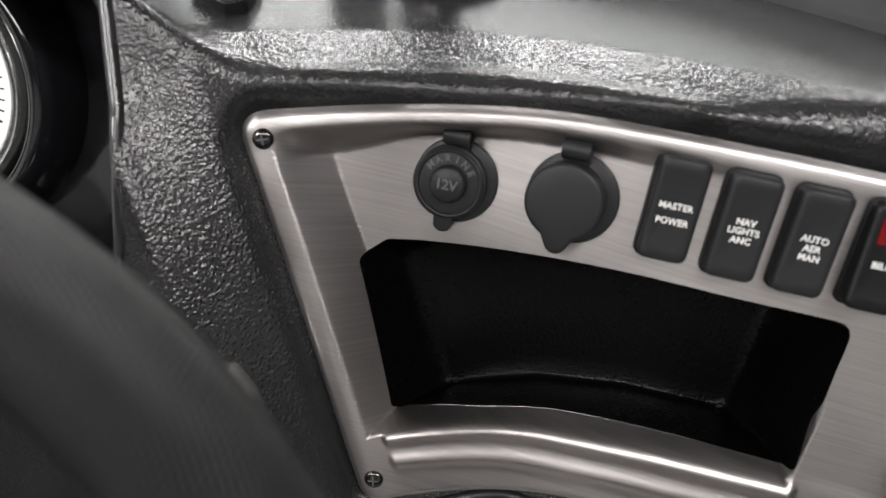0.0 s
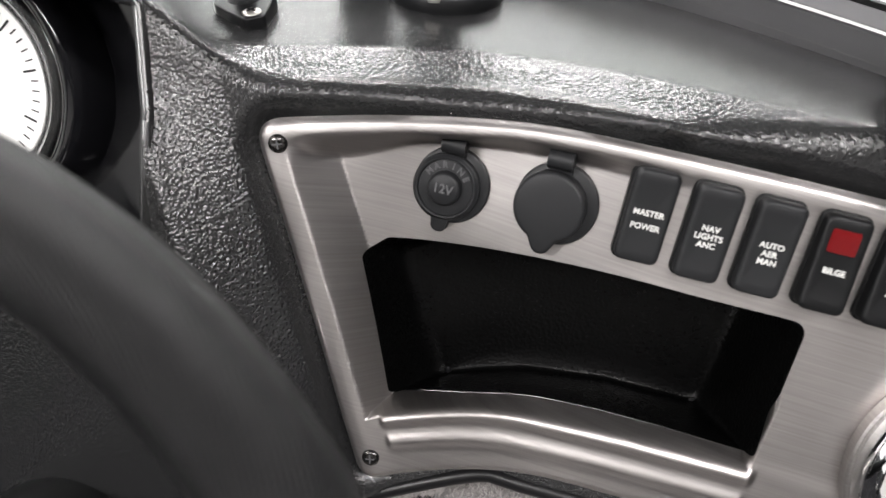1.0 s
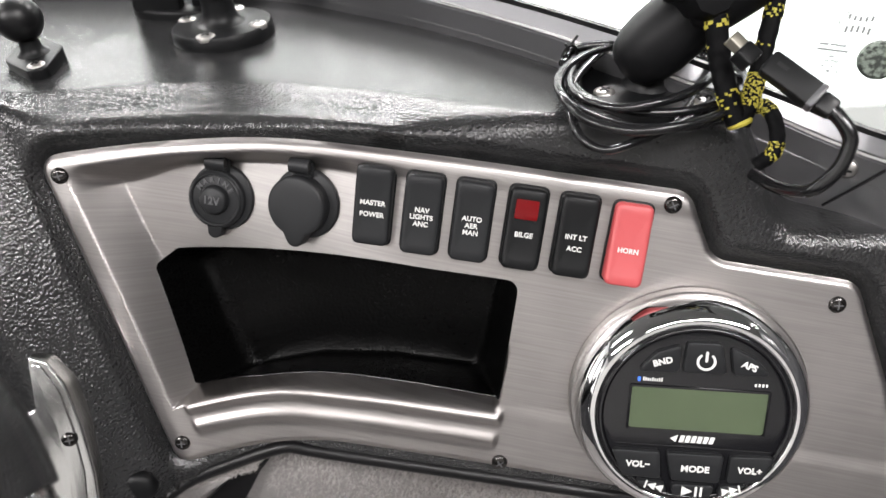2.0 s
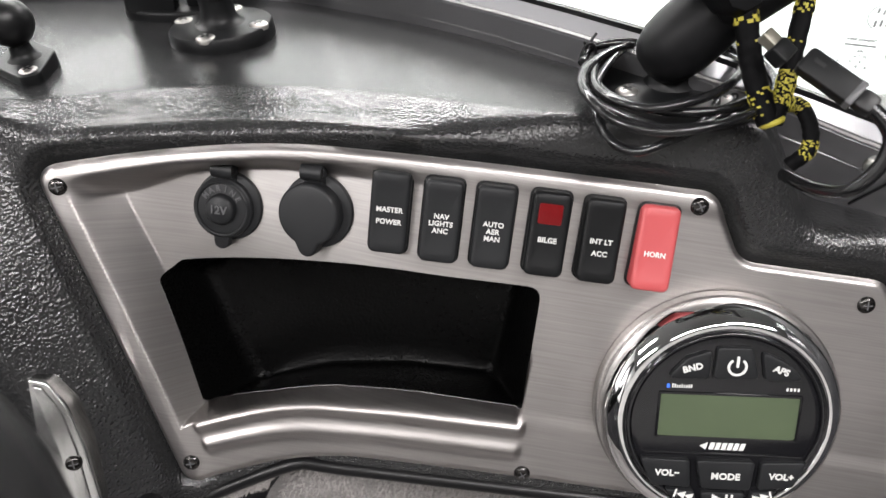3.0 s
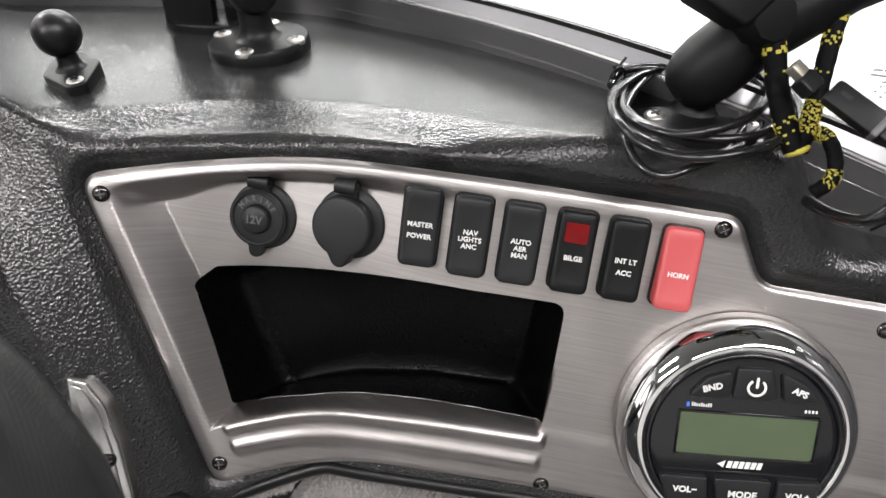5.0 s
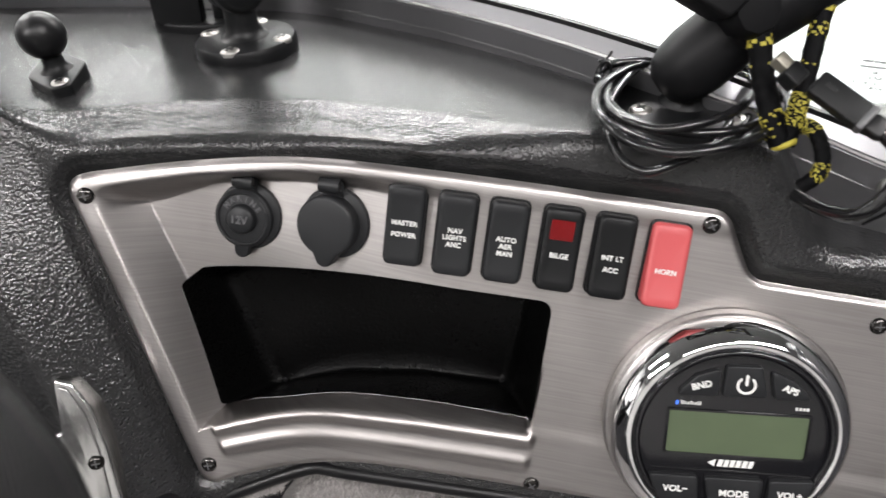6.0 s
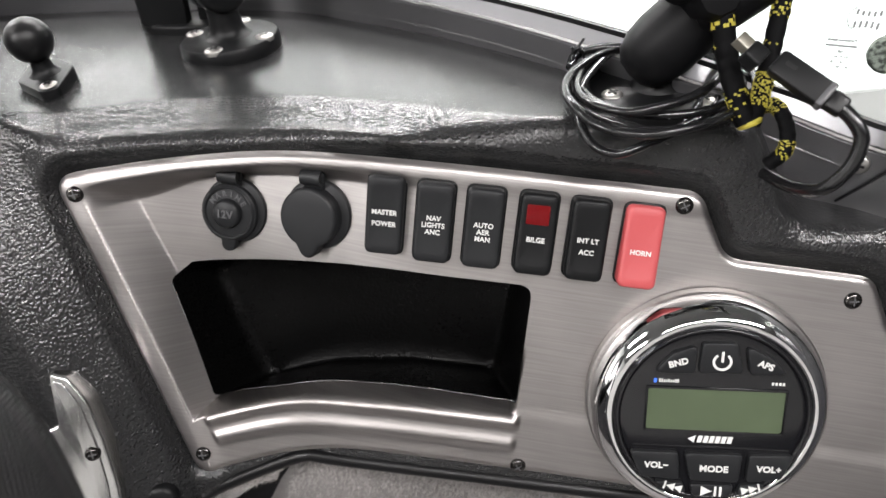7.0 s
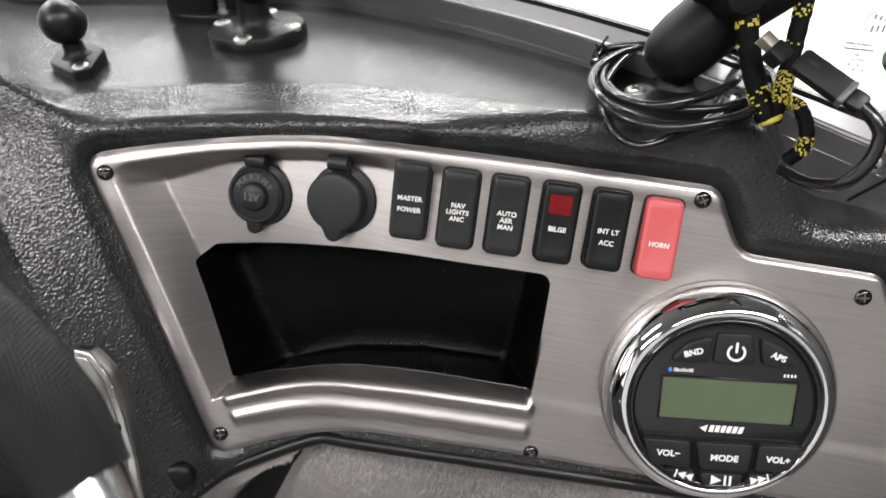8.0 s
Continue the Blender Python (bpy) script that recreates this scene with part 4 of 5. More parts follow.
def build_tie():
    tie = thing("cable_tie", pose(0.006, -0.004, 0), "thin black cable tie round the cable coil", "cable tie")
    ring = [(0.1745 + 0.0042 * math.cos(a), 0.2420 + 0.002 * math.cos(a), TOP + 0.010 + 0.006 * math.sin(a)) for a in np.linspace(0, math.tau, 12, endpoint=False)]
    part("band", tube(spline(ring, 4, True), 0.0008, 6, True), RUBBER, tie)
    part("tail", tube(spline([(0.1735, 0.2430, TOP + 0.013), (0.1760, 0.2445, TOP + 0.0165), (0.1785, 0.2450, TOP + 0.0200)], 5), 0.0007, 6), RUBBER, tie)
    part("stub", tube(spline([(0.1725, 0.2440, TOP + 0.0165), (0.1738, 0.2442, TOP + 0.0145), (0.1750, 0.2442, TOP + 0.0120)], 5), 0.0007, 6), RUBBER, tie)
    return tie


def braided(name, pts, r, label, patches, seed):
    """A cord in a woven black sleeve; patches (from, to, cover) of its length show yellow strands."""
    rng = random.Random(seed)
    path = spline(pts, 24)
    n, sides = len(path), 26
    cord = thing(name, pose(0, 0, 0), label, "cord")
    rad = [r * (1 + 0.03 * math.sin(i * 0.7)) for i in range(n)]
    part("sleeve", tube(path, rad, sides), SLEEVE, cord)
    rings, up = [], Vector((0.3, 0.2, 0.93))
    for i, p in enumerate(path):
        d = (path[min(n - 1, i + 1)] - path[max(0, i - 1)]).normalized()
        up = (up - d * up.dot(d)).normalized()
        side = d.cross(up)
        rings.append([p + (up * math.cos(k * math.tau / sides) + side * math.sin(k * math.tau / sides)) * rad[i] * 1.05 for k in range(sides)])
    for a, b, cover in patches:
        bm = bmesh.new()
        for i in range(int(a * (n - 1)), max(int(b * (n - 1)), int(a * (n - 1)) + 1)):
            for k in range(sides):
                # strands lie in slanting rows, here and there rubbed off
                if rng.random() > cover * (1.3 if (i + k) % 4 < 2 else 0.45):
                    continue
                q, w = rings[i], rings[min(i + 1, n - 1)]
                j = (k + 1) % sides
                face = [q[k] * 0.94 + q[j] * 0.06, q[j] * 0.94 + q[k] * 0.06, w[j] * 0.94 + w[k] * 0.06, w[k] * 0.94 + w[j] * 0.06]
                low = [v * 0.93 + path[i] * 0.07 for v in face]
                vs = [bm.verts.new(v) for v in face + low]
                bm.faces.new(vs[:4])
                for e in range(4):
                    bm.faces.new((vs[e], vs[(e + 1) % 4], vs[4 + (e + 1) % 4], vs[4 + e]))
        if bm.faces:
            part("yellow_braid", bm, YELLOW, cord, "worn yellow braid", smooth=False)
        else:
            bm.free()
    return cord


def build_cords():
    lab = "black braided cord with worn yellow flecks"
    braided("braided_cord", [(0.2270, 0.2045, 0.279), (0.2306, 0.1898, 0.2489), (0.2325, 0.1807, 0.2354), (0.2365, 0.1687, 0.2205)], 0.0046, lab, [(0.10, 0.14, 0.5), (0.24, 0.28, 0.4), (0.36, 0.38, 0.25), (0.74, 0.92, 0.2)], 1)
    braided("braided_cord", [(0.2590, 0.2030, 0.273), (0.2524, 0.1918, 0.2543), (0.2473, 0.1824, 0.2413), (0.2432, 0.1756, 0.2308), (0.2380, 0.1682, 0.2210)], 0.0038, lab, [(0.02, 0.14, 0.6), (0.18, 0.24, 0.35), (0.38, 0.41, 0.2), (0.60, 0.86, 0.5)], 2)
    braided("braided_cord", [(0.2430, 0.1744, 0.2252), (0.2479, 0.1699, 0.2270), (0.2502, 0.1626, 0.2215), (0.2487, 0.1570, 0.2140), (0.2430, 0.1577, 0.2070)], 0.0031, lab, [(0.10, 0.34, 0.42), (0.66, 0.84, 0.3)], 3)
    tie = thing("bright_tie", pose(0, 0, 0), "small bright yellow-green tie at the cord ends", "cable tie")
    ring = [(0.2372 + 0.0036 * math.cos(a), 0.1680 + 0.0030 * math.sin(a), 0.2215 + 0.0022 * math.cos(a + 0.8)) for a in np.linspace(0, math.tau, 10, endpoint=False)]
    part("band", tube(spline(ring, 4, True), 0.0012, 6, True), YELLOW, tie)


def build_plug():
    """The flat black adapter lying against the windshield frame, and its cable."""
    a, b = Vector((0.2398, 0.1633, 0.2503)), Vector((0.2574, 0.1448, 0.2396))
    d = (b - a).normalized()
    n = Vector((-0.35, -0.62, 0.70))
    n = (n - d * n.dot(d)).normalized()
    s = n.cross(d)
    m = Matrix(((d.x, s.x, n.x, a.x), (d.y, s.y, n.y, a.y), (d.z, s.z, n.z, a.z), (0, 0, 0, 1)))
    plug = thing("usb_adapter", m, "flat black plastic cable adapter leaning on windshield frame", "adapter")
    part("body", slab(rounded_rect(23.5, 10, 2.0, 5), -3.2, 2.8, 1.2), SATIN, plug, m=at(11.5, 0, 0))
    part("collar", slab(rounded_rect(2.8, 10.4, 0.9, 3), -3.4, 3.0, 0.9), GREY, plug, "grey collar", at(22.3, 0, 0))
    part("strain_relief", slab(rounded_rect(7.5, 7.6, 2.0, 4), -2.7, 2.3, 1.1), RUBBER, plug, m=at(27, 0, 0))
    part("slot", slab(rounded_rect(4.6, 1.6, 0.5, 2), 2.4, 2.95, 0.1, 1), RUBBER, plug, m=at(5.7, 1.0, 0))
    cab = thing("adapter_cable", pose(0, 0, 0), "thick black cable looping from the adapter", "cable")
    part("cable", tube(spline([(0.2585, 0.1438, 0.2385), (0.2625, 0.1385, 0.2340), (0.2641, 0.1350, 0.2283), (0.2613, 0.1332, 0.2182), (0.2548, 0.1356, 0.2083), (0.2508, 0.1490, 0.2010), (0.2484, 0.1677, 0.1962)], 9), 0.0028, 12), CABLE, cab)
    co = thing("small_connector", pose(0.2345, 0.1705, 0.2500, 20, 35, -40), "small dull metal plug with black collar by the windshield", "connector")
    part("shell", slab(rounded_rect(7.5, 9, 1.2, 3), -3, 3, 0.8), SATIN, co)
    part("tip", slab(rounded_rect(7, 5.5, 0.6, 3), -2.2, 2.2, 0.5), CREAM, co, "dull metal plug tip", at(-6, 1, 0))
    return plug


# ---------------------------------------------------------------- windshield


def frame_path(n=6):
    return spline([(x, y, float(np.interp(x, *FRAME_DROP))) for x, y in FRAME_LINE], n)


def sweep(profile, shift=0.0):
    """Carries a profile of (out, up) in mm along the windshield's foot."""
    path = frame_path()
    loops = []
    for i, p in enumerate(path):
        d = (path[min(len(path) - 1, i + 1)] - path[max(0, i - 1)]).normalized()
        out = Vector((d.y, -d.x, 0)).normalized()
        loops.append([p + out * (o * MM) + Vector((0, 0, z * MM)) for o, z in profile])
    return loops_bm(loops)


def build_windshield():
    z = TOP / MM
    ws = thing("windshield", pose(0, 0, 0), "clear boat windshield in a grey anodised aluminium frame along the dash", "windshield")
    part("frame_rail", sweep([(-2, z - 24), (0.5, z - 24), (0.5, z + 12.0), (-1.0, z + 13.2), (-6.0, z + 13.2), (-6.0, z - 24)]), FRAME, ws, "dark grey aluminium rail", angle=25)
    part("bead", sweep([(-0.8, z + 13.0), (0.6, z + 13.4), (0.2, z + 14.6), (-1.4, z + 14.6)]), ALU, ws, "bright bead along the rail", angle=25)
    part("cap_rail", sweep([(-1.8, z + 13.4), (-7.5, z + 20.0), (-10, z + 20.0), (-10, z + 10)]), FRAME, ws, "sloping grey cap rail", angle=25)
    part("seal", sweep([(-7.0, z + 19.6), (-6.8, z + 22.2), (-9.0, z + 22.6), (-10.5, z + 19.6)]), RUBBER, ws, "black rubber seal", angle=25)
    g = part("pane", sweep([(-8.8, z + 20), (-90, z + 430), (-94, z + 430), (-12.8, z + 20)]), GLASS, ws, "clear tempered glass", angle=30)
    g.visible_shadow = False
    # etched markings, read from behind: bars and a round emblem in plain shapes
    path = frame_path()
    i = min(range(len(path)), key=lambda k: abs(path[k].x - 0.279))
    d = (path[i + 1] - path[i - 1]).normalized()
    out = Vector((d.y, -d.x, 0)).normalized()
    up = (Vector((0, 0, 130)) - out * 25.2).normalized()
    nrm = d.cross(up).normalized()
    if nrm.dot(Vector((0, -1, 0))) < 0:
        nrm = -nrm
    bx = up.cross(nrm).normalized()
    o = path[i] + out * (-9.0 * MM) + Vector((0, 0, (z + 22) * MM)) + nrm * 0.0006
    o += up * 0.002
    gm = Matrix(((bx.x, up.x, nrm.x, o.x), (bx.y, up.y, nrm.y, o.y), (bx.z, up.z, nrm.z, o.z), (0, 0, 0, 1)))
    mark = thing("glass_marking", gm, "grey etched maker's markings on the windshield glass", "marking")
    flip = Matrix.Diagonal((-1, 1, 1, 1))
    for words, x, y, size in (("Tempered Safety", 0, 26.0, 1.7), ("AS2", 0.4, 21.2, 1.6), ("DOT 61", 1.0, 18.9, 1.6), ("8  9  10  11  12", -2.6, 16.6, 1.5), ("18 19 20", 2.6, 14.6, 1.5)):
        b = text_bm(words, size, 0.06, 0.10)
        bmesh.ops.transform(b, matrix=flip, verts=b.verts)
        part("lettering", b, PRINT, mark, m=at(x, y, 0), smooth=False)
    part("print_bar", slab(rounded_rect(12.5, 0.9, 0.3, 2), -0.03, 0.05), PRINT, mark, m=at(0, 23.6, 0))
    blocks = []
    for row, (count, y, h) in enumerate(((5, 37.6, 2.2), (5, 33.4, 3.0))):
        for k in range(count):
            x = 2.8 + k * 2.2
            blocks.append((slab([(-0.55, -h / 2), (0.55, -h / 2), (0.75, h / 2), (-0.35, h / 2)], -0.03, 0.05), at(x, y + 0.35 * (k - 2) ** 2 * (-0.4 if row else 0.4), 0)))
    for a0 in range(8):
        a = math.pi * (0.55 + 0.11 * a0)
        blocks.append((slab(rounded_rect(0.5, 1.5, 0.2, 2), -0.03, 0.05), at(4.2 + 4.6 * math.cos(a), 35.4 + 4.8 * math.sin(a), 0, 0, 0, math.degrees(a))))
    part("emblem", join_bm(blocks), PRINT, mark, "round emblem in plain grey bars")
    kn = thing("glass_fastener", gm @ at(18.5, 22.0, 1.5), "round mottled dark green fastener on the windshield glass", "fastener")
    part("disc", lathe([(0, 3.0), (6.6, 2.7), (7.9, 1.5), (8.2, -1.5)], 36), SPECKLE, kn)
    # the rail is made of two lengths: a slanting joint, and a fine line along the first
    part("joint", tube([Vector((0.2930, 0.1795, 0.168)), Vector((0.3000, 0.1735, 0.180)), Vector((0.3070, 0.1665, 0.194))], 0.0007, 6), RUBBER, ws, "dark joint between two rail lengths")
    part("scribe_line", sweep([(0.3, z + 1.0), (0.9, z + 0.7), (0.3, z + 0.4)]), ALU, ws, "fine bright line along the rail", angle=25)
    # bolt and seam on the outer face of the rail's end
    j = min(range(len(path)), key=lambda k: abs(path[k].x - 0.298))
    d = (path[j + 1] - path[j - 1]).normalized()
    out = Vector((d.y, -d.x, 0))
    if out.y > 0:
        out = -out
    bo = path[j] + out * 0.002
    bolt = thing("bolt", Matrix.Translation((bo.x, bo.y, TOP - 0.024)) @ out.to_track_quat("Z", "Y").to_matrix().to_4x4(), "domed steel bolt in the windshield rail", "bolt")
    screw_parts(bolt, at(0, 0, 0.5), ZINC, 4.6)
    return ws


# ---------------------------------------------------------------- steering wheel
def build_wheel():
    n = Vector((0, -0.745, 0.667)).normalized()
    c = Vector((-0.176, -0.020, 0.135))
    ex = Vector((1, 0, 0))
    ey = n.cross(ex)
    m = Matrix(((ex.x, ey.x, n.x, c.x), (ex.y, ey.y, n.y, c.y), (ex.z, ey.z, n.z, c.z), (0, 0, 0, 1)))
    w = thing("steering_wheel", m, "black padded steering wheel with polished aluminium spokes", "steering wheel")
    R, r = 0.178, 0.0155
    spokes = (14, 166, 270)

    def arc(a0, a1, k):
        return [Vector((R * math.cos(math.radians(a)), R * math.sin(math.radians(a)), 0)) for a in np.linspace(a0, a1, k)]
    for a0, a1 in ((26, 154), (178, 258), (282, 362)):
        path = arc(a0, a1, 60)
        rad = [r * (0.86 + 0.14 * min(1, min(i, 59 - i) / 3)) for i in range(60)]
        part("grip", tube(path, rad, 22), LEATHER, w, "stitched black grip", angle=60)
    for s in spokes:
        part("rim_segment", tube(arc(s - 14, s + 14, 18), r * 0.72, 18), ALU, w, "polished aluminium rim segment", angle=60)
        o = fillet([(38, -22, 6), (168, -15, 10), (172, 0, 5), (168, 15, 10), (38, 22, 6)], 5)
        part("spoke", slab(o, -3, 3, 1.5), ALU, w, "polished aluminium spoke", pose(0, 0, -0.012, 0, 5, s))
    part("hub", lathe([(0, 18), (30, 16), (42, 8), (46, -4), (44, -40), (0, -42)], 48), SATIN, w, "black centre hub", at(0, 0, -30))
    part("column", lathe([(34, 0), (38, -20), (46, -120), (46, -160)], 40), SATIN, w, m=at(0, 0, -60))
    return w


# ---------------------------------------------------------------- gauge and its pod, trim plate
def build_gauge():
    pod = thing("gauge_pod", PANEL, "recessed gloss black gauge housing in the dashboard", "housing")
    o = np.array(GAUGE_CUT)
    cg = np.array((-150.0, -10.0))

    w0 = dash_w(o[:, 0], o[:, 1])
    part("lip", tube([Vector((a * MM, b * MM, (h - 1.2) * MM)) for (a, b), h in zip(o, w0)], 0.0026, 12, True), GRAIN, pod, "rolled edge of the gauge opening")
    loops = []
    for f, dz in ((1.0, -1.0), (0.992, -2.0), (0.985, -8), (0.95, -40), (0.93, -60), (0.6, -66), (0.3, -66)):
        loops.append([((cg[0] + (p[0] - cg[0]) * f) * MM, (cg[1] + (p[1] - cg[1]) * f) * MM, (h + dz) * MM if dz > -50 else (dz + 15) * MM) for p, h in zip(o, w0)])
    part("well", loops_bm(loops, False, True), GLOSS, pod, angle=50)
    m = on_panel(-178, -24, -30, 0)
    g = thing("gauge", m, "round white-faced boat gauge with bright bezel in black pod", "gauge")
    part("cowl", lathe([(72, -22), (70, -4), (66.5, 4), (63, 5.5), (60, 4), (57, -2), (55, -12)], 80), GLOSS, g, "black stepped cowl", angle=60)
    part("bezel", lathe([(55.5, -10), (54.5, -1), (52.5, 1.2), (49, 0.4), (46.5, -2.5)], 80), ALU, g, "satin silver bezel", angle=60)
    dial = part("dial", lathe([(47.5, -2.6), (0, -2.4)], 64), DIAL, g, "white dial")
    for k in range(41):
        a = math.radians(225 - k * 270 / 40)
        long = 7 if k % 5 == 0 else 4
        part("tick", slab(rounded_rect(long, 0.7 if k % 5 else 1.1, 0.1, 1), -2.5, -2.25), RUBBER, dial, m=at((43.5 - long / 2) * math.cos(a), (43.5 - long / 2) * math.sin(a), 0, 0, 0, math.degrees(a)), smooth=False)
    part("needle", slab([(-6, -1.2), (34, -0.4), (34, 0.4), (-6, 1.2)], -1.6, -0.8), RED, dial, m=at(0, 0, 0, 0, 0, 215))
    part("pivot", lathe([(0, 2), (4, 1.6), (5, 0), (5, -2.4)], 24), RUBBER, dial)
    return pod


def build_trim():
    t = thing("trim_plate", on_panel(0, 0, 0), "satin stainless trim plate with curved end beside steering wheel", "trim plate")
    o = fillet([(1.5, -84.5, 1.0), (9, -85.5, 5), (19, -97, 18), (28, -116, 40), (37, -142, 50), (42, -165, 20), (40, -190, 8), (8, -190, 4), (-10, -123, 2), (7, -110.5, 2)], 6)

    h = dash_w(o[:, 0], o[:, 1])
    k = np.linalg.lstsq(np.column_stack([o, np.ones(len(o))]), h, rcond=None)[0]
    lift = float(np.max(h - o @ k[:2] - k[2])) * 0.6

    def cheek(x, y):
        return x * k[0] + y * k[1] + k[2] + lift
    bm = slab(o, -9, 3.2, 1.8, 4)
    for q in bm.verts:
        q.co.z += cheek(q.co.x / MM, q.co.y / MM) * MM
    part("plate", bm, ALU, t)
    strip = slab(fillet([(3.5, -87, 1), (8, -88, 3), (17, -99, 14), (25, -117, 30), (33, -142, 40), (38, -175, 8), (32, -175, 8), (26, -143, 40), (18, -118, 30), (10, -101, 10)], 4), 2.5, 4.4, 0.8, 3)
    for q in strip.verts:
        q.co.z += cheek(q.co.x / MM, q.co.y / MM) * MM
    part("rib", strip, ALU, t, "raised pressed rib")
    screw_parts(t, at(24.5, -124, cheek(24.5, -124) + 4.4, 0, 20, 15), SCREW, 3.8)
    return t


# ---------------------------------------------------------------- carpet below the dash
def build_carpet():
    nu, nv = 170, 90
    pts, faces = [], []
    for i in range(nu):
        for j in range(nv):
            u, v = -30 + 440 * i / (nu - 1), -118 - 150 * j / (nv - 1)
            w = -42 + 9 * math.sin(u * 0.055 + 0.6) * math.exp(-((u - 150) / 70) ** 2) + 0.12 * (-118 - v)
            w += 1.2 * noise.noise(Vector((u * 0.05, v * 0.05, 0))) + 0.8 * noise.noise(Vector((u * 0.4, v * 0.4, 3)))
            pts.append((u * MM, v * MM, w * MM))
    for i in range(nu - 1):
        for j in range(nv - 1):
            faces.append((i * nv + j, (i + 1) * nv + j, (i + 1) * nv + j + 1, i * nv + j + 1))
    ca = thing("carpet_lining", PANEL, "grey fleecy marine carpet lining below the dashboard", "carpet", kind="structure")
    me = grid_mesh("lining", pts, faces)
    mesh_object("lining", me, CARPET, ca)
    # a narrow carpeted edge board in front of a dark gap, its shade a black slab
    o = fillet([(40, -196, 2), (46, -182, 4), (104, -146, 3), (112, -144, 2), (100, -153, 3), (66, -186, 4)], 5)
    part("edge_board", slab(o, -22, -12, 2), CARPET, ca, "carpet-covered edge board")
    # solid black sheet drawn where the gap lies in shade
    o = fillet([(70, -196, 2), (98, -155, 2), (113, -146, 2), (106, -160, 2), (94, -196, 2)], 4)
    part("gap_shade", slab(o, -30, -24, 1), RUBBER, ca, "black sheet in place of the shade in the gap")
    rng = random.Random(11)
    bm = bmesh.new()

    def strand(u, v, w, l, lean, thick):
        a = rng.uniform(0, math.tau)
        b0, b1 = Vector((u, v, w - 0.5)), Vector((u + l * lean * math.cos(a), v + l * lean * math.sin(a), w + l))
        s = Vector((-math.sin(a), math.cos(a), 0)) * thick
        bm.faces.new([bm.verts.new(q * MM) for q in (b0 - s, b0 + s, b1)])
    for _ in range(17000):
        u, v = rng.uniform(110, 420), rng.uniform(-175, -116)
        w = -42 + 9 * math.sin(u * 0.055 + 0.6) * math.exp(-((u - 150) / 70) ** 2) + 0.12 * (-118 - v)
        far = 1.0 if u > 190 + 12 * math.sin(v) else 0.6
        strand(u, v, w, rng.uniform(2.5, 6.0) * far, 0.9, 0.33)
    for _ in range(6000):
        f, g = rng.random(), rng.random()
        u = 40 + 68 * f
        strand(u, -184 + 38 * f + (1 - g) * 9 - 4, -12 - rng.random(), rng.uniform(1.0, 2.4), 0.8, 0.22)
    pile = part("pile", bm, PILE, ca, "grey carpet pile", smooth=False)
    tagged(pile, kind="stuff")
    return ca


# ---------------------------------------------------------------- the assumed workshop round the boat, out of view
def box_bm(x0, x1, y0, y1, z0, z1):
    bm = bmesh.new()
    bmesh.ops.create_cube(bm, size=1, matrix=Matrix.Translation(((x0 + x1) / 2, (y0 + y1) / 2, (z0 + z1) / 2)) @ Matrix.Diagonal((x1 - x0, y1 - y0, z1 - z0, 1)))
    return bm


def structure(name, bm, mat, label, category):
    ob = part(name, bm, mat, None, "", smooth=False)
    return tagged(ob, label, category, kind="structure")


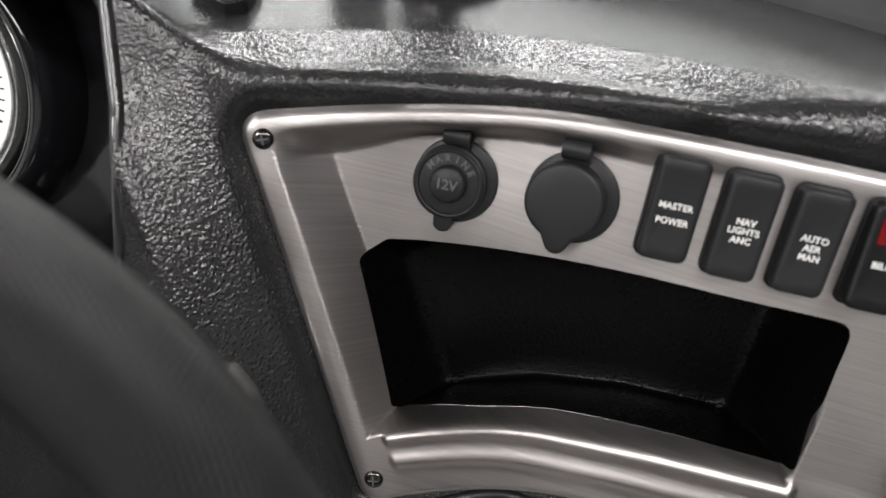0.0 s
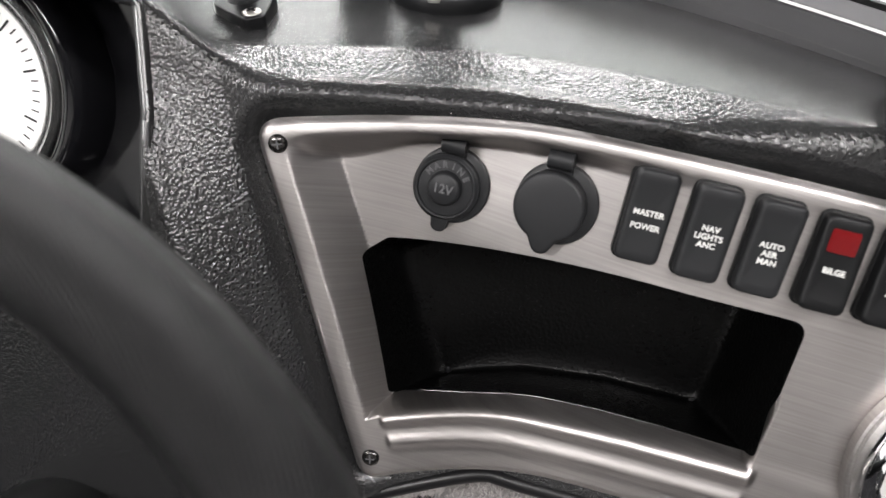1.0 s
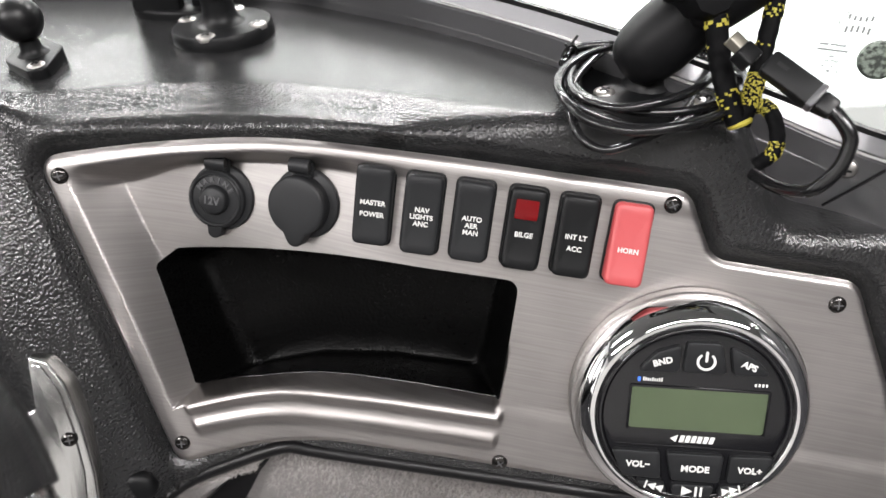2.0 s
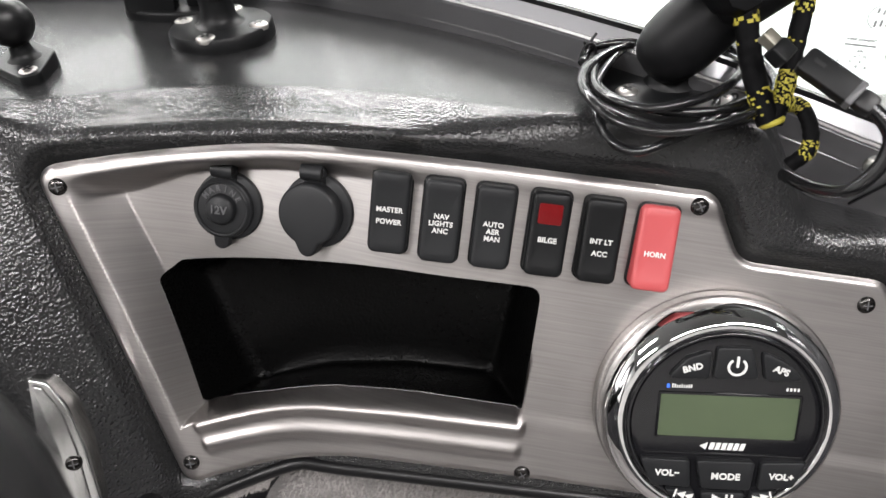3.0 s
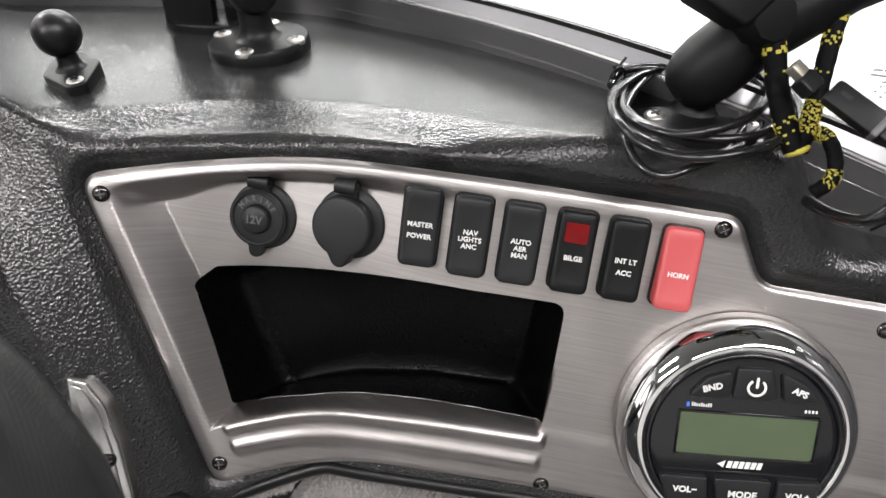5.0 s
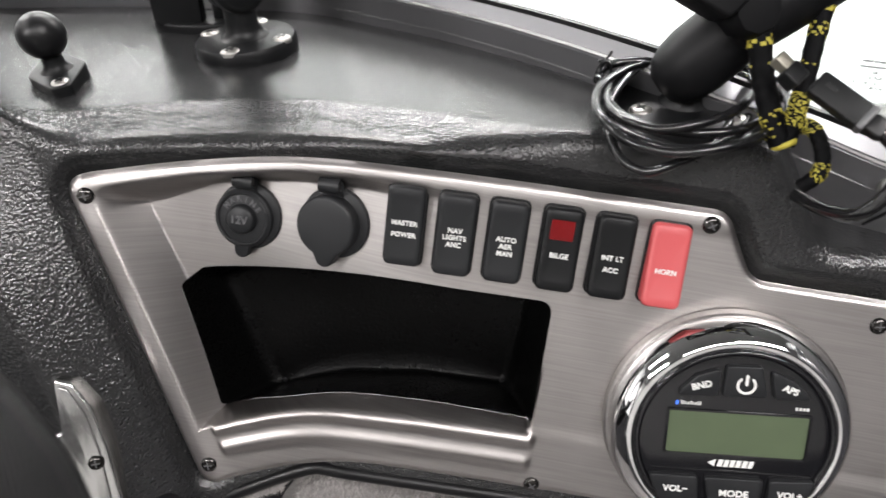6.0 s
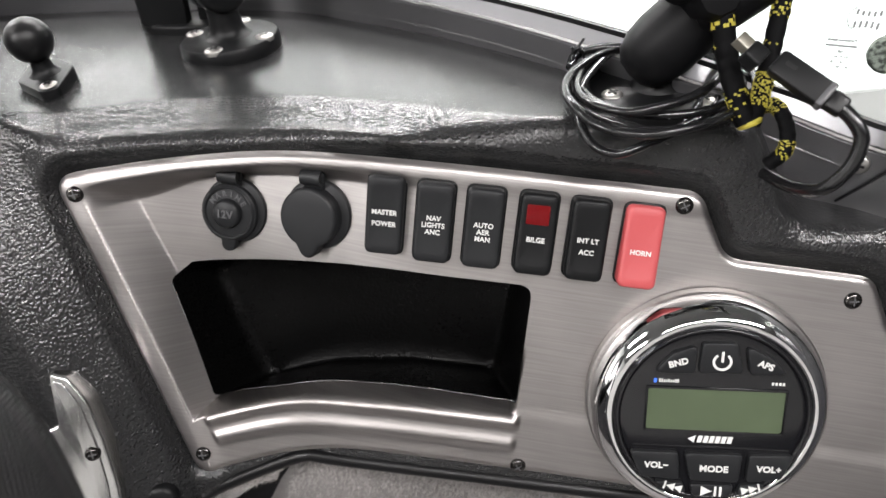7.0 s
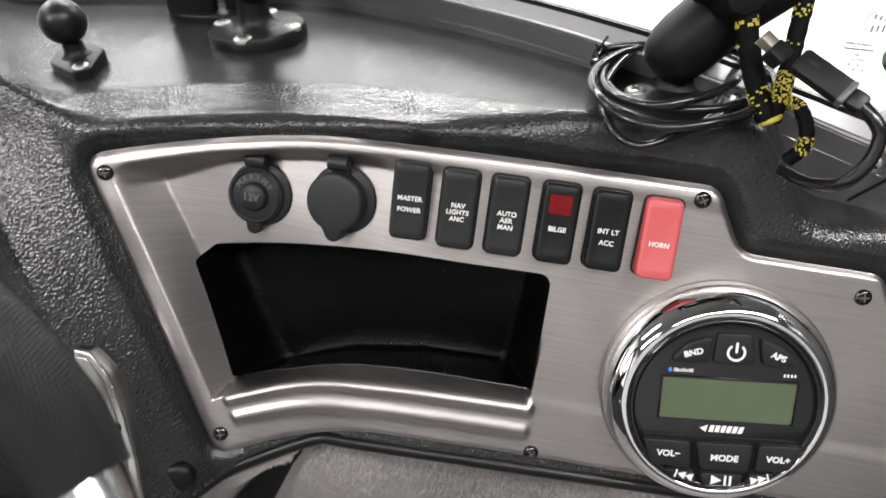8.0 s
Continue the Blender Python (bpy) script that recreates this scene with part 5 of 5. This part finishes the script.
def build_room():
    X0, X1, Y0, Y1, Z0, Z1 = -4.0, 4.0, -4.5, 3.3, -1.5, 2.3
    structure("floor", box_bm(X0, X1, Y0, Y1, Z0 - 0.1, Z0), CONCRETE, "grey concrete workshop floor", "floor")
    structure("ceiling", box_bm(X0, X1, Y0, Y1, Z1, Z1 + 0.1), DARKWALL, "unseen dark grey ceiling that keeps reflections dim", "ceiling")
    # glowing sheet in place of the daylight beyond the glass
    structure("backdrop", box_bm(X0 - 0.1, X1 + 0.1, Y1, Y1 + 0.1, Z0, Z1), BRIGHT, "self-glowing white sheet for the bright distance beyond the windshield", "backdrop")
    # unseen walls: pale behind and left, dark right, to shape steel reflections
    structure("wall_south", box_bm(X0 - 0.1, X1 + 0.1, Y0 - 0.1, Y0, Z0, Z1), SOUTH, "unseen off-white wall for the steel to mirror", "wall")
    structure("wall_west", box_bm(X0 - 0.1, X0, Y0, Y1, Z0, Z1), PAINT, "unseen white wall that brightens steel and dash", "wall")
    structure("wall_east", box_bm(X1, X1 + 0.1, Y0, Y1, Z0, Z1), DARKWALL, "unseen dark grey wall that keeps steel reflections dim", "wall")
    # assumed fittings, out of view, one for each added lamp
    for lx, ly, _ in LAMPS:
        lamp = thing("assumed_ceiling_light", pose(lx, ly, 2.3), "assumed long ceiling light out of view, placed for highlights", "ceiling light", "ceiling lights")
        part("housing", box_bm(-0.78, 0.78, -0.18, 0.18, -0.06, 0.0), PAINT, lamp, smooth=False)
        part("diffuser", box_bm(-0.75, 0.75, -0.15, 0.15, -0.085, -0.06), TUBE, lamp, "glowing diffuser", smooth=False)


def build_boat():
    """Plain dark body of the console below and beside the dash, and unseen cockpit parts added behind."""
    hull = thing("console_body", pose(0, 0, 0), "dark boat console body below the dashboard", "console", kind="structure")
    part("body", box_bm(-0.5, 0.45, 0.29, 0.44, -0.7, -0.10), GEL, hull, smooth=False)
    part("cockpit_floor", box_bm(-1.0, 1.0, -1.8, 0.6, -0.78, -0.7), CARPET, hull, "grey carpeted cockpit floor", smooth=False)
    # added dark walls, out of view; the right one stands high to dim reflections
    part("unseen_dark_wall", box_bm(-0.95, 0.95, -1.0, -0.9, -0.7, -0.12), GEL, hull, "unseen dark cockpit wall shaping steel reflections", smooth=False)
    part("unseen_dark_wall", box_bm(-0.85, -0.75, -0.9, 0.29, -0.7, 0.10), GEL, hull, "unseen dark cockpit wall shaping steel reflections", smooth=False)
    part("unseen_dark_wall", box_bm(0.80, 0.90, -0.9, 0.29, -0.7, 0.58), GEL, hull, "unseen dark cockpit wall shaping steel reflections", smooth=False)


build_room()
build_boat()
build_dashboard()
build_panel()
build_switches()
build_socket(71.6, -2.2, 3, 15.6, "lettered")
build_socket(117.0, 5.0, 4, 16.2, "plain")
build_radio()
build_ball_mount()
build_round_mount()
build_bracket()
build_windshield()
build_phone_mount()
build_coil()
build_tie()
build_cords()
build_plug()
build_wheel()
build_gauge()
build_trim()
build_carpet()
